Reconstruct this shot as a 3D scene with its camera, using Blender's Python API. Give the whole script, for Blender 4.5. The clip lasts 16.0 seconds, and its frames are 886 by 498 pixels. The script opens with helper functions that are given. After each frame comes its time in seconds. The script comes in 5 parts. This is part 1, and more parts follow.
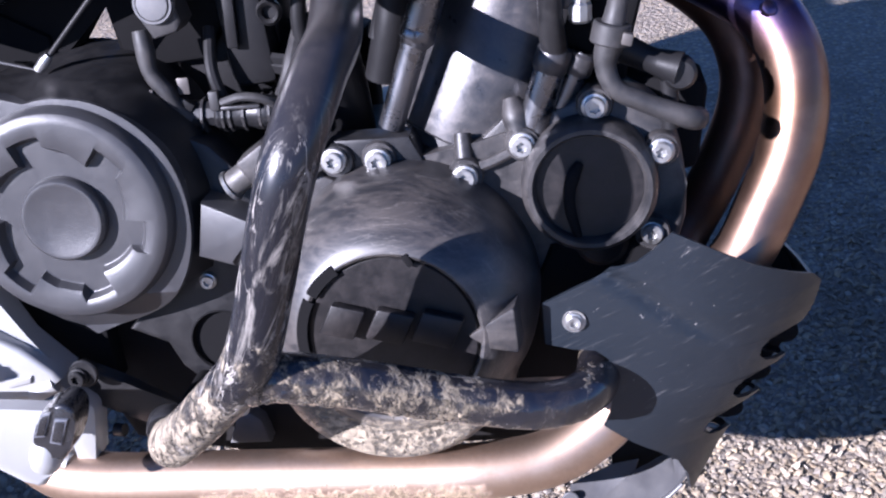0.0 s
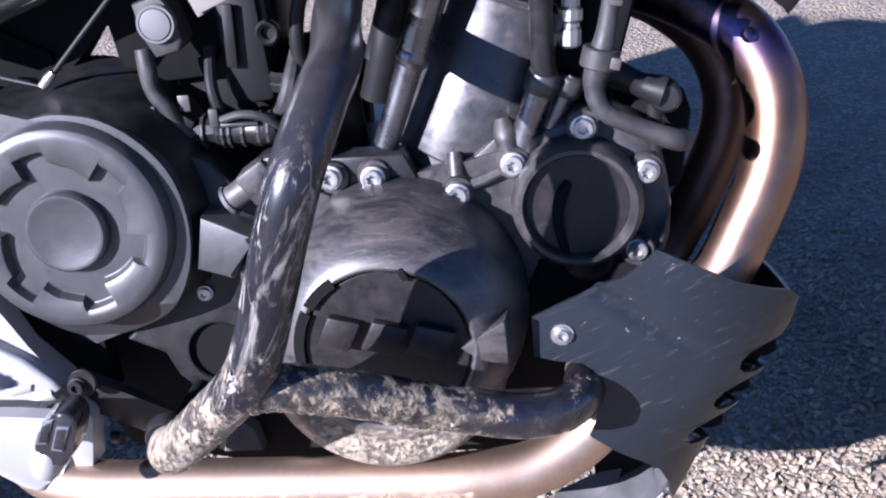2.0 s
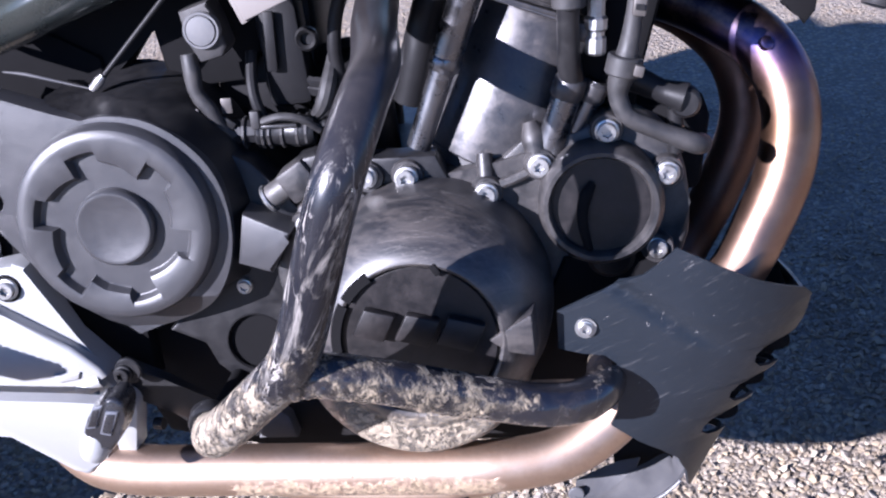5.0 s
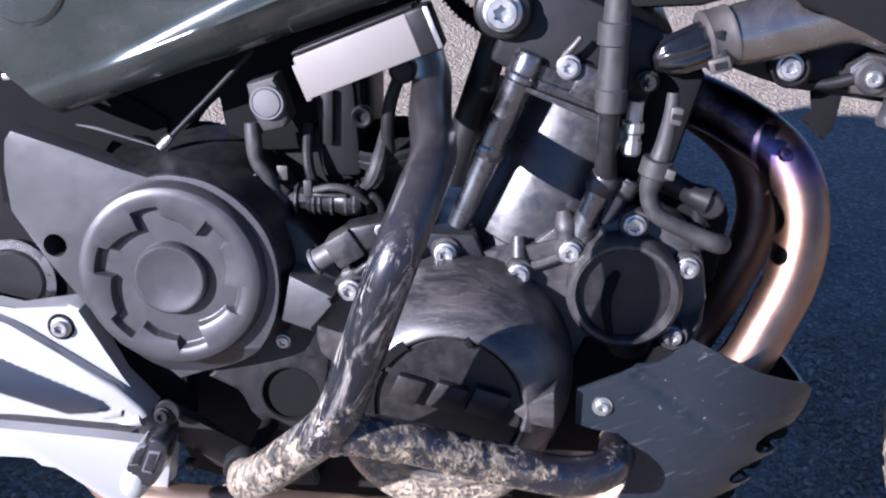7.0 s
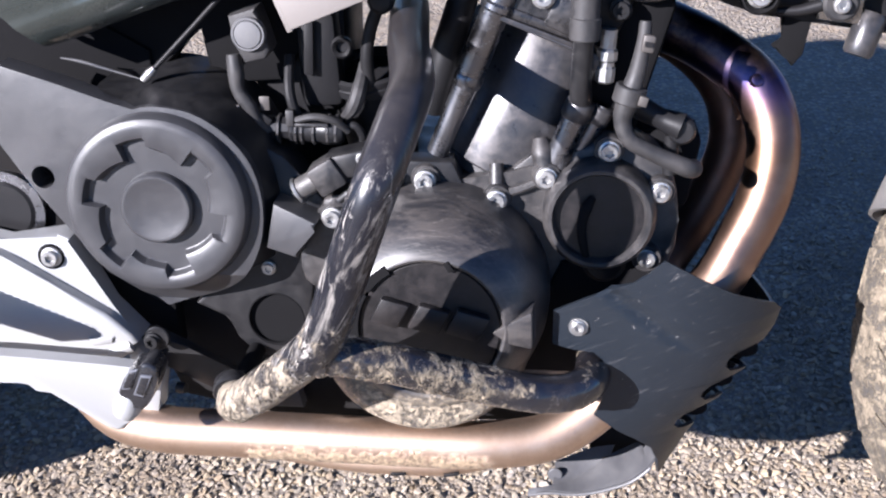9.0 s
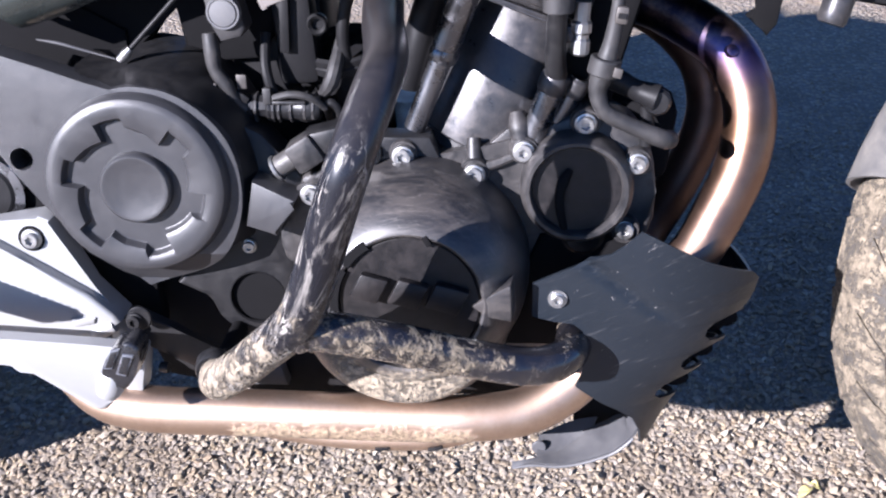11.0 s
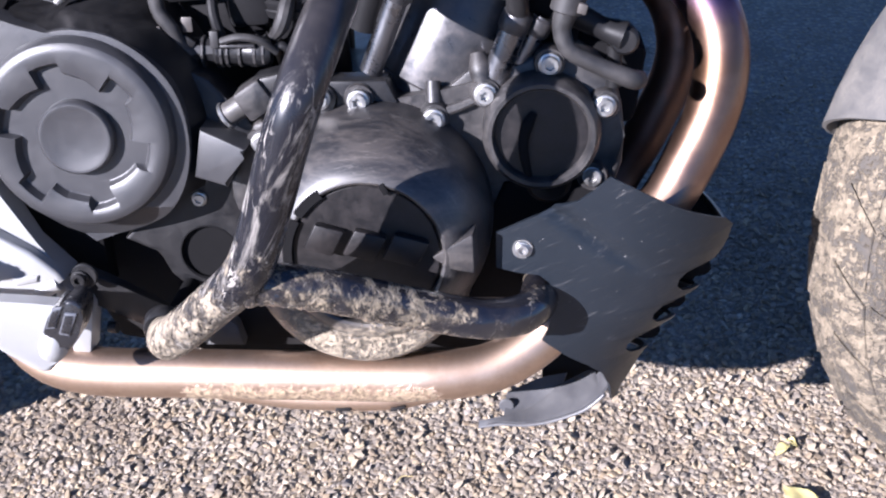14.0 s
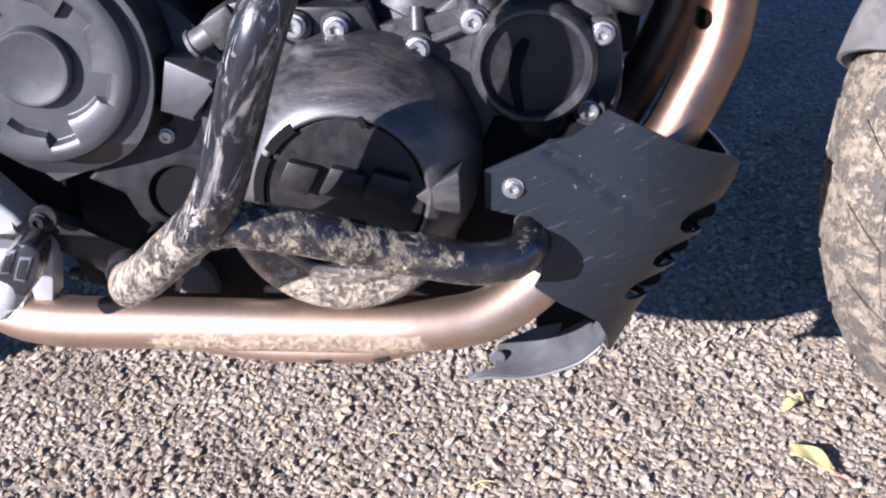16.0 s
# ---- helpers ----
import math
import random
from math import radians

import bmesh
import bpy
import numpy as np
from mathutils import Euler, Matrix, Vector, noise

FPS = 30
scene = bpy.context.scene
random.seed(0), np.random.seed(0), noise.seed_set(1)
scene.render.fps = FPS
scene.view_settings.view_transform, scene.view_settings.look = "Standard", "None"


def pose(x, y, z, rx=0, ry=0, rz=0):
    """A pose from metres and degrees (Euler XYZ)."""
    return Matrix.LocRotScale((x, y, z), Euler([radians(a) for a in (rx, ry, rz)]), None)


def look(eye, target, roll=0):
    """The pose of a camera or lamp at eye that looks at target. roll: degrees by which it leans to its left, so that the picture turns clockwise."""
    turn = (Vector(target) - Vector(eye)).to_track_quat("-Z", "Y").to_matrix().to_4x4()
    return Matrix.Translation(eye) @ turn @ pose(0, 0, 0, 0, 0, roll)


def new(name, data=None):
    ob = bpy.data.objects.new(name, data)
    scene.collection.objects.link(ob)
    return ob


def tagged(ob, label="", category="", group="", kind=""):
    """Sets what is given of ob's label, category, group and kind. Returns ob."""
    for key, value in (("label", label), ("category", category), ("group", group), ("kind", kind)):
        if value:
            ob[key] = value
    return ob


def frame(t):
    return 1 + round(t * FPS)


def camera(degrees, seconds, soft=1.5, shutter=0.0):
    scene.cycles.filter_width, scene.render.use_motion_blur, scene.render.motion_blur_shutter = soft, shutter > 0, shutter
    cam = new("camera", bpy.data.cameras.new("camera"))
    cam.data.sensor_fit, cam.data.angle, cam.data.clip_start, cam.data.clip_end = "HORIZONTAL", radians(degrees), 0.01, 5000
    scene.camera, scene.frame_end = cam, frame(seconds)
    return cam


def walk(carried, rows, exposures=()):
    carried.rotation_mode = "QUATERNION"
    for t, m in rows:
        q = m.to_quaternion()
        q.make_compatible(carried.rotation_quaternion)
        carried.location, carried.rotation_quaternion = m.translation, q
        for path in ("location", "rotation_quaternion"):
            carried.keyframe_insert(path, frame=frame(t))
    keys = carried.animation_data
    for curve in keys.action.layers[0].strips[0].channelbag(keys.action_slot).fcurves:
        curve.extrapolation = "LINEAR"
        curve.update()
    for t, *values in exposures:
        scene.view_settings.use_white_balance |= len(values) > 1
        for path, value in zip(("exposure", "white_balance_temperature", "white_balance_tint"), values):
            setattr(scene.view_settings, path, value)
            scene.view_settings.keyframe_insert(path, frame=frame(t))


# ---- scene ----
from mathutils.geometry import tessellate_polygon

cam = camera(39.0, 16.0, soft=2.2)
PATH = [
    (0, (0.18880, -0.76841, 0.89323), (-0.06976, 0.96319, -0.07357), -7.195),
    (0.5, (0.18803, -0.77474, 0.89945), (-0.06095, 0.95887, -0.06626), -6.941),
    (1, (0.18434, -0.78027, 0.90398), (-0.05065, 0.95692, -0.05879), -6.576),
    (1.5, (0.18049, -0.78656, 0.90743), (-0.04146, 0.95466, -0.05115), -6.263),
    (2, (0.17876, -0.79343, 0.91062), (-0.03585, 0.95062, -0.04450), -6.037),
    (2.5, (0.17939, -0.80047, 0.91497), (-0.03385, 0.94376, -0.04012), -5.919),
    (3, (0.17995, -0.80786, 0.91776), (-0.03546, 0.93695, -0.03578), -5.915),
    (5.5, (0.16617, -0.84179, 0.93658), (-0.07592, 0.89676, -0.02198), -5.732),
    (6, (0.16034, -0.85088, 0.94562), (-0.07985, 0.89869, 0.00683), -4.591),
    (6.5, (0.14792, -0.86310, 0.97584), (-0.07042, 0.90023, 0.05770), -2.265),
    (7, (0.13378, -0.88792, 0.98946), (-0.06414, 0.88778, 0.09073), -0.893),
    (7.5, (0.13319, -0.90748, 0.99913), (-0.05626, 0.85678, 0.07635), -0.622),
    (8, (0.13925, -0.91711, 0.99629), (-0.04404, 0.82470, 0.03062), -0.895),
    (8.5, (0.13643, -0.91494, 0.99814), (-0.03422, 0.81408, 0.00751), -0.974),
    (9, (0.14013, -0.91282, 1.00051), (-0.02979, 0.81157, 0.00171), -1.201),
    (11.5, (0.15589, -0.91939, 0.99288), (-0.00441, 0.79021, -0.03257), -2.339),
    (12, (0.15895, -0.91823, 0.98701), (-0.00204, 0.79081, -0.03927), -2.600),
    (12.5, (0.16175, -0.91356, 0.97991), (0.00367, 0.79374, -0.04973), -2.692),
    (13, (0.16335, -0.90629, 0.97336), (0.01557, 0.79669, -0.06493), -2.580),
    (13.5, (0.16414, -0.89661, 0.96564), (0.02786, 0.80028, -0.08413), -2.412),
    (14, (0.16455, -0.88545, 0.95662), (0.03881, 0.80374, -0.10678), -2.228),
    (14.5, (0.16736, -0.87196, 0.94394), (0.04620, 0.80883, -0.13323), -2.146),
    (15, (0.17099, -0.85484, 0.93123), (0.05002, 0.81483, -0.16310), -2.123),
    (15.5, (0.17233, -0.84061, 0.91934), (0.04799, 0.81943, -0.18918), -2.185),
    (16, (0.17378, -0.83354, 0.90647), (0.04301, 0.82025, -0.21062), -2.367),
]
walk(cam, [(t, look(eye, target, roll)) for t, eye, target, roll in PATH], [(0, 1.82, 5300, 25.5), (2.5, 1.85, 5300, 25.2), (6, 1.87, 5300, 24.5), (7, 1.78, 5320, 23), (7.6, 1.79, 5400, 21.5), (9, 1.86, 5650, 18.5), (11.5, 1.88, 5500, 21), (14, 1.85, 5500, 21.5), (16, 1.74, 5500, 22)])

# ---------------------------------------------------------------- light
SUN_WAY = Vector((1.0, 1.0, -0.65)).normalized()          # the way the sunlight travels
sun = new("sun", bpy.data.lights.new("sun", "SUN"))
sun.data.energy, sun.data.angle, sun.data.color = 5.0, radians(0.53), (1.0, 0.925, 0.82)
sun.matrix_world = look((0, 0, 4), Vector((0, 0, 4)) + SUN_WAY)
world = bpy.data.worlds.new("sky")
scene.world = world
world.use_nodes = True
wn = world.node_tree
sky = wn.nodes.new("ShaderNodeTexSky")
sky.sky_type, sky.sun_disc = "NISHITA", False
sky.sun_elevation = math.asin(-SUN_WAY.z)
sky.sun_rotation = math.atan2(-SUN_WAY.x, -SUN_WAY.y)
wn.links.new(sky.outputs[0], wn.nodes["Background"].inputs[0])
sky.altitude, sky.dust_density, sky.ozone_density = 2000, 0.3, 5.5
wn.nodes["Background"].inputs[1].default_value = 0.046

# ---------------------------------------------------------------- materials


class Nodes:
    """A small writer of node materials."""

    def __init__(self, name):
        self.mat = bpy.data.materials.new(name)
        self.mat.use_nodes = True
        self.tree = self.mat.node_tree
        self.bsdf = self.tree.nodes["Principled BSDF"]
        self.coord = self.tree.nodes.new("ShaderNodeTexCoord").outputs["Object"]

    def link(self, a, b):
        self.tree.links.new(a, b)

    def noise(self, scale, detail=4.0, rough=0.6, distortion=0.0, stretch=None):
        n = self.tree.nodes.new("ShaderNodeTexNoise")
        n.inputs["Scale"].default_value, n.inputs["Detail"].default_value = scale, detail
        n.inputs["Roughness"].default_value, n.inputs["Distortion"].default_value = rough, distortion
        src = self.coord
        if stretch:
            m = self.tree.nodes.new("ShaderNodeMapping")
            m.inputs["Scale"].default_value = stretch[:3]
            if len(stretch) > 3:
                m.vector_type = "TEXTURE"
                m.inputs["Scale"].default_value = [1 / a for a in stretch[:3]]
                m.inputs["Rotation"].default_value = [radians(a) for a in stretch[3:]]
            self.link(src, m.inputs["Vector"])
            src = m.outputs[0]
        self.link(src, n.inputs["Vector"])
        return n.outputs["Fac"]

    def around(self, u, w, round_by=0.006):
        """Coordinates that run outwards from and round an axle through (u, w)."""
        s = self.tree.nodes.new("ShaderNodeSeparateXYZ")
        self.link(self.coord, s.inputs[0])
        x, z = self.math("SUBTRACT", s.outputs["X"], u), self.math("SUBTRACT", s.outputs["Z"], w)
        c = self.tree.nodes.new("ShaderNodeCombineXYZ")
        self.link(self.math("SQRT", self.math("ADD", self.math("MULTIPLY", x, x), self.math("MULTIPLY", z, z))), c.inputs[0])
        self.link(self.math("MULTIPLY", self.math("ARCTAN2", x, z), round_by), c.inputs[1])
        return c.outputs[0]

    def ramp(self, fac, *stops):
        r = self.tree.nodes.new("ShaderNodeValToRGB")
        while len(r.color_ramp.elements) < len(stops):
            r.color_ramp.elements.new(0.5)
        for el, (at, col) in zip(r.color_ramp.elements, stops):
            el.position = at
            el.color = (*col, 1) if isinstance(col, tuple) else (col, col, col, 1)
        self.link(fac, r.inputs[0])
        return r.outputs[0]

    def mix(self, fac, a, b):
        m = self.tree.nodes.new("ShaderNodeMix")
        m.data_type = "RGBA"
        for sock, val in ((m.inputs["Factor"], fac), (m.inputs[6], a), (m.inputs[7], b)):
            if isinstance(val, tuple):
                sock.default_value = (*val, 1)
            elif isinstance(val, (int, float)):
                sock.default_value = val if sock.type == "VALUE" else (val, val, val, 1)
            else:
                self.link(val, sock)
        return m.outputs[2]

    def math(self, op, a, b=0.0):
        m = self.tree.nodes.new("ShaderNodeMath")
        m.operation = op
        for sock, val in zip(m.inputs, (a, b)):
            if isinstance(val, (int, float)):
                sock.default_value = val
            else:
                self.link(val, sock)
        return m.outputs[0]

    def axis(self, which, low, high, a=0.0, b=1.0):
        """A value that runs from a to b as the coordinate goes from low to high."""
        s = self.tree.nodes.new("ShaderNodeSeparateXYZ")
        self.link(self.coord, s.inputs[0])
        m = self.tree.nodes.new("ShaderNodeMapRange")
        for n, v in enumerate((low, high, a, b)):
            m.inputs[1 + n].default_value = v
        self.link(s.outputs[which], m.inputs[0])
        return m.outputs[0]

    def set(self, **kw):
        for key, val in kw.items():
            sock = self.bsdf.inputs[{"base": "Base Color", "rough": "Roughness", "metal": "Metallic", "coat": "Coat Weight",
                                     "coat_rough": "Coat Roughness", "spec": "Specular IOR Level", "normal": "Normal"}[key]]
            if isinstance(val, tuple):
                sock.default_value = (*val, 1)
            elif isinstance(val, (int, float)):
                sock.default_value = val
            else:
                self.link(val, sock)
        return self

    def bump(self, height, strength, distance=0.001):
        b = self.tree.nodes.new("ShaderNodeBump")
        b.inputs["Strength"].default_value, b.inputs["Distance"].default_value = strength, distance
        self.link(height, b.inputs["Height"])
        return self.set(normal=b.outputs[0])


def worn(name, base, rough, metal=0.0, dust=(0.22, 0.17, 0.12), amount=0.35, scale=22, grain=700, relief=0.25, coat=0.0, streak=None, spread=0.12, spec=0.5):
    """A surface with blotches of dust or wear, and a fine grain."""
    m = Nodes(name)
    big = m.noise(scale, 6, 0.65, 0.4, streak)
    fine = m.noise(grain, 2)
    mask = m.math("MULTIPLY", m.ramp(big, (0.5 - spread, 0.0), (0.5 + 2 * spread, 1.0)), amount)
    mask = m.math("MULTIPLY", mask, m.ramp(fine, (0.3, 0.55), (0.7, 1.0)))
    m.set(base=m.mix(mask, base, dust), metal=metal if metal == 0 else m.math("SUBTRACT", metal, m.math("MULTIPLY", mask, metal)), coat=coat, spec=spec)
    m.set(rough=m.math("ADD", m.math("MULTIPLY", mask, 0.5), m.math("ADD", m.math("MULTIPLY", big, 0.16), rough - 0.08)))
    if relief:
        m.bump(m.math("ADD", m.math("MULTIPLY", fine, 0.4), m.math("MULTIPLY", big, 0.4)), relief, 0.0006)
    return m.mat


def muddy(name, base, rough, metal=0.0, low=0.30, high=0.52, mud=(0.44, 0.35, 0.24), dust=(0.12, 0.10, 0.08), streak=0.0, haze=None, least=-0.15, most=0.2, coat=0.0, scale=95, film=0.35, lay=(1, 1, 0.4), gap=0.5, fade=(0.0, 1.0, 0.0), ridges=(1, 1, 1), spec=0.5, turned=None, strand=(60, 1.8), smear=0.28):
    """A glossy or metal surface with splashed, half wiped mud that thins out upwards."""
    m = Nodes(name)
    fleck = m.noise(scale * 0.9, 4, 0.62, 1.2)
    vein = m.math("ABSOLUTE", m.math("SUBTRACT", m.noise(scale * 0.62, 5, 0.62, 2.2, lay), 0.5))
    vein = m.math("SUBTRACT", 1.0, m.math("MULTIPLY", vein, 7.0))
    patch = m.noise(scale * 0.24, 5, 0.6, 1.2)
    fine = m.noise(480, 4, 0.7)
    height = m.math("ADD", m.axis("Z", low, high, most, least), m.axis("X", fade[0], fade[1], 0.0, fade[2]))
    field = m.math("ADD", m.math("MULTIPLY", fleck, 0.50), m.math("MULTIPLY", patch, 0.80))
    field = m.math("ADD", m.math("ADD", field, m.math("MULTIPLY", vein, 0.12 * gap)), height)
    cake = m.ramp(field, (0.69, 0.0), (0.73, 1.0))
    # thin curled ridges that the wiping and dripping left
    curl = m.math("ABSOLUTE", m.math("SUBTRACT", m.noise(scale * 1.15, 3, 0.55, 3.2, ridges), 0.5))
    near = m.math("ADD", m.math("MULTIPLY", patch, 1.1), m.math("ADD", m.math("MULTIPLY", height, 1.7), m.math("MULTIPLY", fleck, 0.25)))
    cake = m.math("MAXIMUM", cake, m.math("MULTIPLY", m.ramp(curl, (0.016, 1.0), (0.045, 0.0)), m.ramp(near, (0.50, 0.0), (0.60, 1.0))))
    pits = m.math("MAXIMUM", m.ramp(m.noise(scale * 2.6, 3, 0.6, 0.5, ridges), (0.44, 0.0), (0.50, 1.0)), m.ramp(m.noise(scale * 0.42, 3, 0.6), (0.46, 0.0), (0.54, 1.0)))
    cake = m.math("MULTIPLY", cake, pits)
    thin = m.math("MULTIPLY", m.ramp(m.noise(38, 9, 0.78, 0.5, lay), (0.42, 0.0), (0.72, 1.0)), film)
    if haze:
        thin = m.math("MAXIMUM", thin, m.math("MULTIPLY", m.axis("Z", haze[0], haze[1], 0.0, haze[2]), m.ramp(m.noise(60, 7, 0.7), (0.35, 0.55), (0.6, 1.0))))
    colour = m.mix(thin, base, dust)
    colour = m.mix(m.math("MULTIPLY", m.ramp(near, (0.44, 0.0), (0.70, 1.0)), m.ramp(fleck, (0.36, 0.25), (0.60, 0.75))), colour, tuple(c * 0.36 for c in mud))
    if streak:
        plain = m.coord
        if turned:
            m.coord = m.around(*turned)
        wiped = m.math("MULTIPLY", m.ramp(m.noise(85, 9, 0.74, 1.1, None if turned else lay), (0.53, 0.0), (0.68, 1.0)), smear * streak)
        hair = m.math("ABSOLUTE", m.math("SUBTRACT", m.noise(strand[0], 4, 0.55, strand[1], None if turned else lay), 0.5))
        m.coord = plain
        hair = m.math("MULTIPLY", m.ramp(hair, (0.003, 1.0), (0.016, 0.0)), m.ramp(m.noise(34, 4, 0.6), (0.43, 0.0), (0.58, 1.0)))
        wiped = m.math("MAXIMUM", wiped, m.math("MULTIPLY", hair, streak))
        if haze:
            wiped = m.math("MULTIPLY", wiped, m.axis("Z", haze[0], haze[0] + 0.06, 1.0, 0.0))
        colour = m.mix(wiped, colour, (0.32, 0.295, 0.265))
    shade = m.ramp(m.noise(scale * 1.3, 7, 0.7, 1.0), (0.36, tuple(c * 0.45 for c in mud)), (0.5, tuple(c * 0.75 for c in mud)), (0.62, tuple(c * 1.25 for c in mud)))
    m.set(base=m.mix(cake, colour, m.mix(m.math("MULTIPLY", fine, 0.5), shade, tuple(c * 0.5 for c in mud))), coat=coat, spec=spec)
    m.set(metal=m.math("MULTIPLY", m.math("SUBTRACT", 1.0, cake), metal))
    m.set(rough=m.math("ADD", rough, m.math("ADD", m.math("MULTIPLY", cake, 0.6), m.math("MULTIPLY", thin, 0.22))))
    m.bump(m.math("ADD", m.math("MULTIPLY", cake, 0.8), m.math("MULTIPLY", m.math("MULTIPLY", fleck, cake), 1.6)), 0.8, 0.0014)
    return m.mat


BLACK = worn("black_engine_paint", (0.009, 0.009, 0.010), 0.38, 0.0, (0.050, 0.046, 0.043), 0.3, 70, spec=0.35)
CASE = worn("dusty_black_casting", (0.012, 0.012, 0.013), 0.40, 0.0, (0.14, 0.125, 0.115), 0.45, 48, 900, 0.4)
PLASTIC = worn("grained_black_plastic", (0.028, 0.028, 0.0305), 0.40, 0.0, (0.070, 0.067, 0.065), 0.20, 45, 1100, 0.6, spec=0.6)
DARK = worn("dark_plastic", (0.0105, 0.0103, 0.0110), 0.42, 0.0, (0.018, 0.017, 0.017), 0.3, 30, spec=0.18)
CYL = worn("satin_black_cylinder", (0.042, 0.042, 0.045), 0.30, 0.5, (0.15, 0.125, 0.11), 0.35, 75, 520, 0.2)
CHROME_BLACK = worn("glossy_dark_metal_tube", (0.16, 0.16, 0.17), 0.25, 1.0, (0.08, 0.075, 0.07), 0.25, 60, 900, 0.08)
GLOSS = worn("gloss_black_plastic", (0.010, 0.010, 0.012), 0.22, 0.0, (0.04, 0.038, 0.037), 0.25, 60, 900, 0.05, coat=0.5)
PADRIB = worn("pale_pad_border", (0.085, 0.088, 0.10), 0.25, 0.0, (0.10, 0.10, 0.11), 0.3, 60, 700, 0.1, coat=0.8)
RUBBER = worn("dusty_grey_rubber", (0.016, 0.0155, 0.016), 0.56, 0.0, (0.068, 0.061, 0.057), 0.5, 70, 700, 0.4)
STEEL = worn("zinc_steel", (0.42, 0.415, 0.405), 0.34, 1.0, (0.24, 0.21, 0.18), 0.45, 90, 900, 0.2)
SILVER = worn("silver_painted_aluminium", (0.315, 0.315, 0.310), 0.38, 0.25, (0.22, 0.215, 0.21), 0.35, 20, 1200, 0.2)
WHITE = worn("brushed_aluminium_plate", (0.165, 0.148, 0.135), 0.6, 0.0, (0.14, 0.125, 0.11), 0.4, 18, 900, 0.15)
BROWN_METAL = worn("dull_brown_metal", (0.235, 0.22, 0.205), 0.21, 0.95, (0.14, 0.125, 0.105), 0.15, 20, 700, 0.06)
# near-black for dark parts, and for shade put into gaps and recesses
PIT = worn("near_black_parts_and_shade", (0.0095, 0.0093, 0.0098), 0.95, 0.0, (0.007, 0.007, 0.007), 0.3, 40, 700, 0.2, spec=0.03)
# near-black for fillers where shade or a see-through gap should read dark
VOID = worn("near_black_filler", (0.010, 0.009, 0.009), 0.7, 0.0, (0.018, 0.016, 0.015), 0.4, 40, 700, 0.2, spec=0.2)
TANK = worn("dark_green_gloss_paint", (0.020, 0.026, 0.024), 0.20, 0.2, (0.12, 0.12, 0.11), 0.22, 12, 900, 0.08, coat=0.6)
POLISHED = worn("polished_black_plastic", (0.006, 0.006, 0.007), 0.20, 0.0, (0.03, 0.03, 0.03), 0.15, 60, 900, 0.03, coat=0.9)
CLAMP = worn("dull_zinc_band", (0.070, 0.063, 0.058), 0.48, 0.4, (0.10, 0.09, 0.08), 0.4, 70, 700, 0.2)
HEAD = worn("oily_black_head_paint", (0.010, 0.010, 0.011), 0.27, 0.0, (0.11, 0.10, 0.095), 0.35, 110, 700, 0.25, spec=0.55)
DISC = worn("scuffed_black_badge", (0.0065, 0.006, 0.0065), 0.46, 0.0, (0.085, 0.067, 0.062), 0.16, 95, 600, 0.35, spread=0.10, spec=0.35)
BAR = muddy("mud_splashed_gloss_black_steel", (0.004, 0.005, 0.009), 0.26, 0.0, 0.37, 0.57, coat=0.0, spec=0.5, least=-0.33, most=0.02, film=0.18, streak=1.0, haze=(0.55, 0.61, 0.28), dust=(0.085, 0.072, 0.062), scale=80, mud=(0.33, 0.275, 0.200), lay=(1.0, 1.0, 0.16, 0, 22, 0), gap=1.3, ridges=(1.2, 1.0, 0.55, 0, 22, 0), strand=(52, 1.3), smear=0.6)
LOWBAR = muddy("mud_caked_black_steel", (0.008, 0.009, 0.014), 0.22, 0.0, 0.355, 0.44, least=-0.09, most=-0.06, film=0.35, dust=(0.085, 0.070, 0.055), scale=105, mud=(0.36, 0.29, 0.195), lay=(1, 1, 0.8), gap=1.4, fade=(0.04, 0.178, -0.11), ridges=(1.6, 1.0, 0.45), coat=0.4)
COVER = muddy("black_cover_mud_at_foot", (0.014, 0.014, 0.016), 0.40, 0.0, 0.33, 0.385, least=-0.32, most=0.05, film=0.75, scale=95, mud=(0.39, 0.32, 0.225), dust=(0.110, 0.094, 0.081), streak=0.14, spec=0.8, lay=(0.4, 1, 1.7), gap=1.0, turned=(0.046, 0.410), strand=(260, 0.25))
TYRE = muddy("muddy_tyre_rubber", (0.050, 0.046, 0.042), 0.75, 0.0, -0.05, 0.7, (0.235, 0.192, 0.136), (0.11, 0.093, 0.075), least=-0.02, most=0.03, scale=75, film=0.9, lay=(1, 1, 1), gap=1.0)
DUSTY = worn("dusty_grey_sheet", (0.060, 0.060, 0.064), 0.45, 0.0, (0.13, 0.125, 0.12), 0.5, 40, 600, 0.3)
ALLOY_GREY = worn("light_grey_plastic", (0.09, 0.09, 0.094), 0.42, 0.0, (0.2, 0.19, 0.17), 0.35, 60)
CAST = worn("rough_grey_casting", (0.065, 0.062, 0.060), 0.50, 0.3, (0.14, 0.125, 0.11), 0.5, 60, 600, 0.5)
FENDER = worn("dusty_grey_plastic", (0.075, 0.072, 0.070), 0.65, 0.0, (0.18, 0.163, 0.14), 0.7, 42, 500, 0.4)


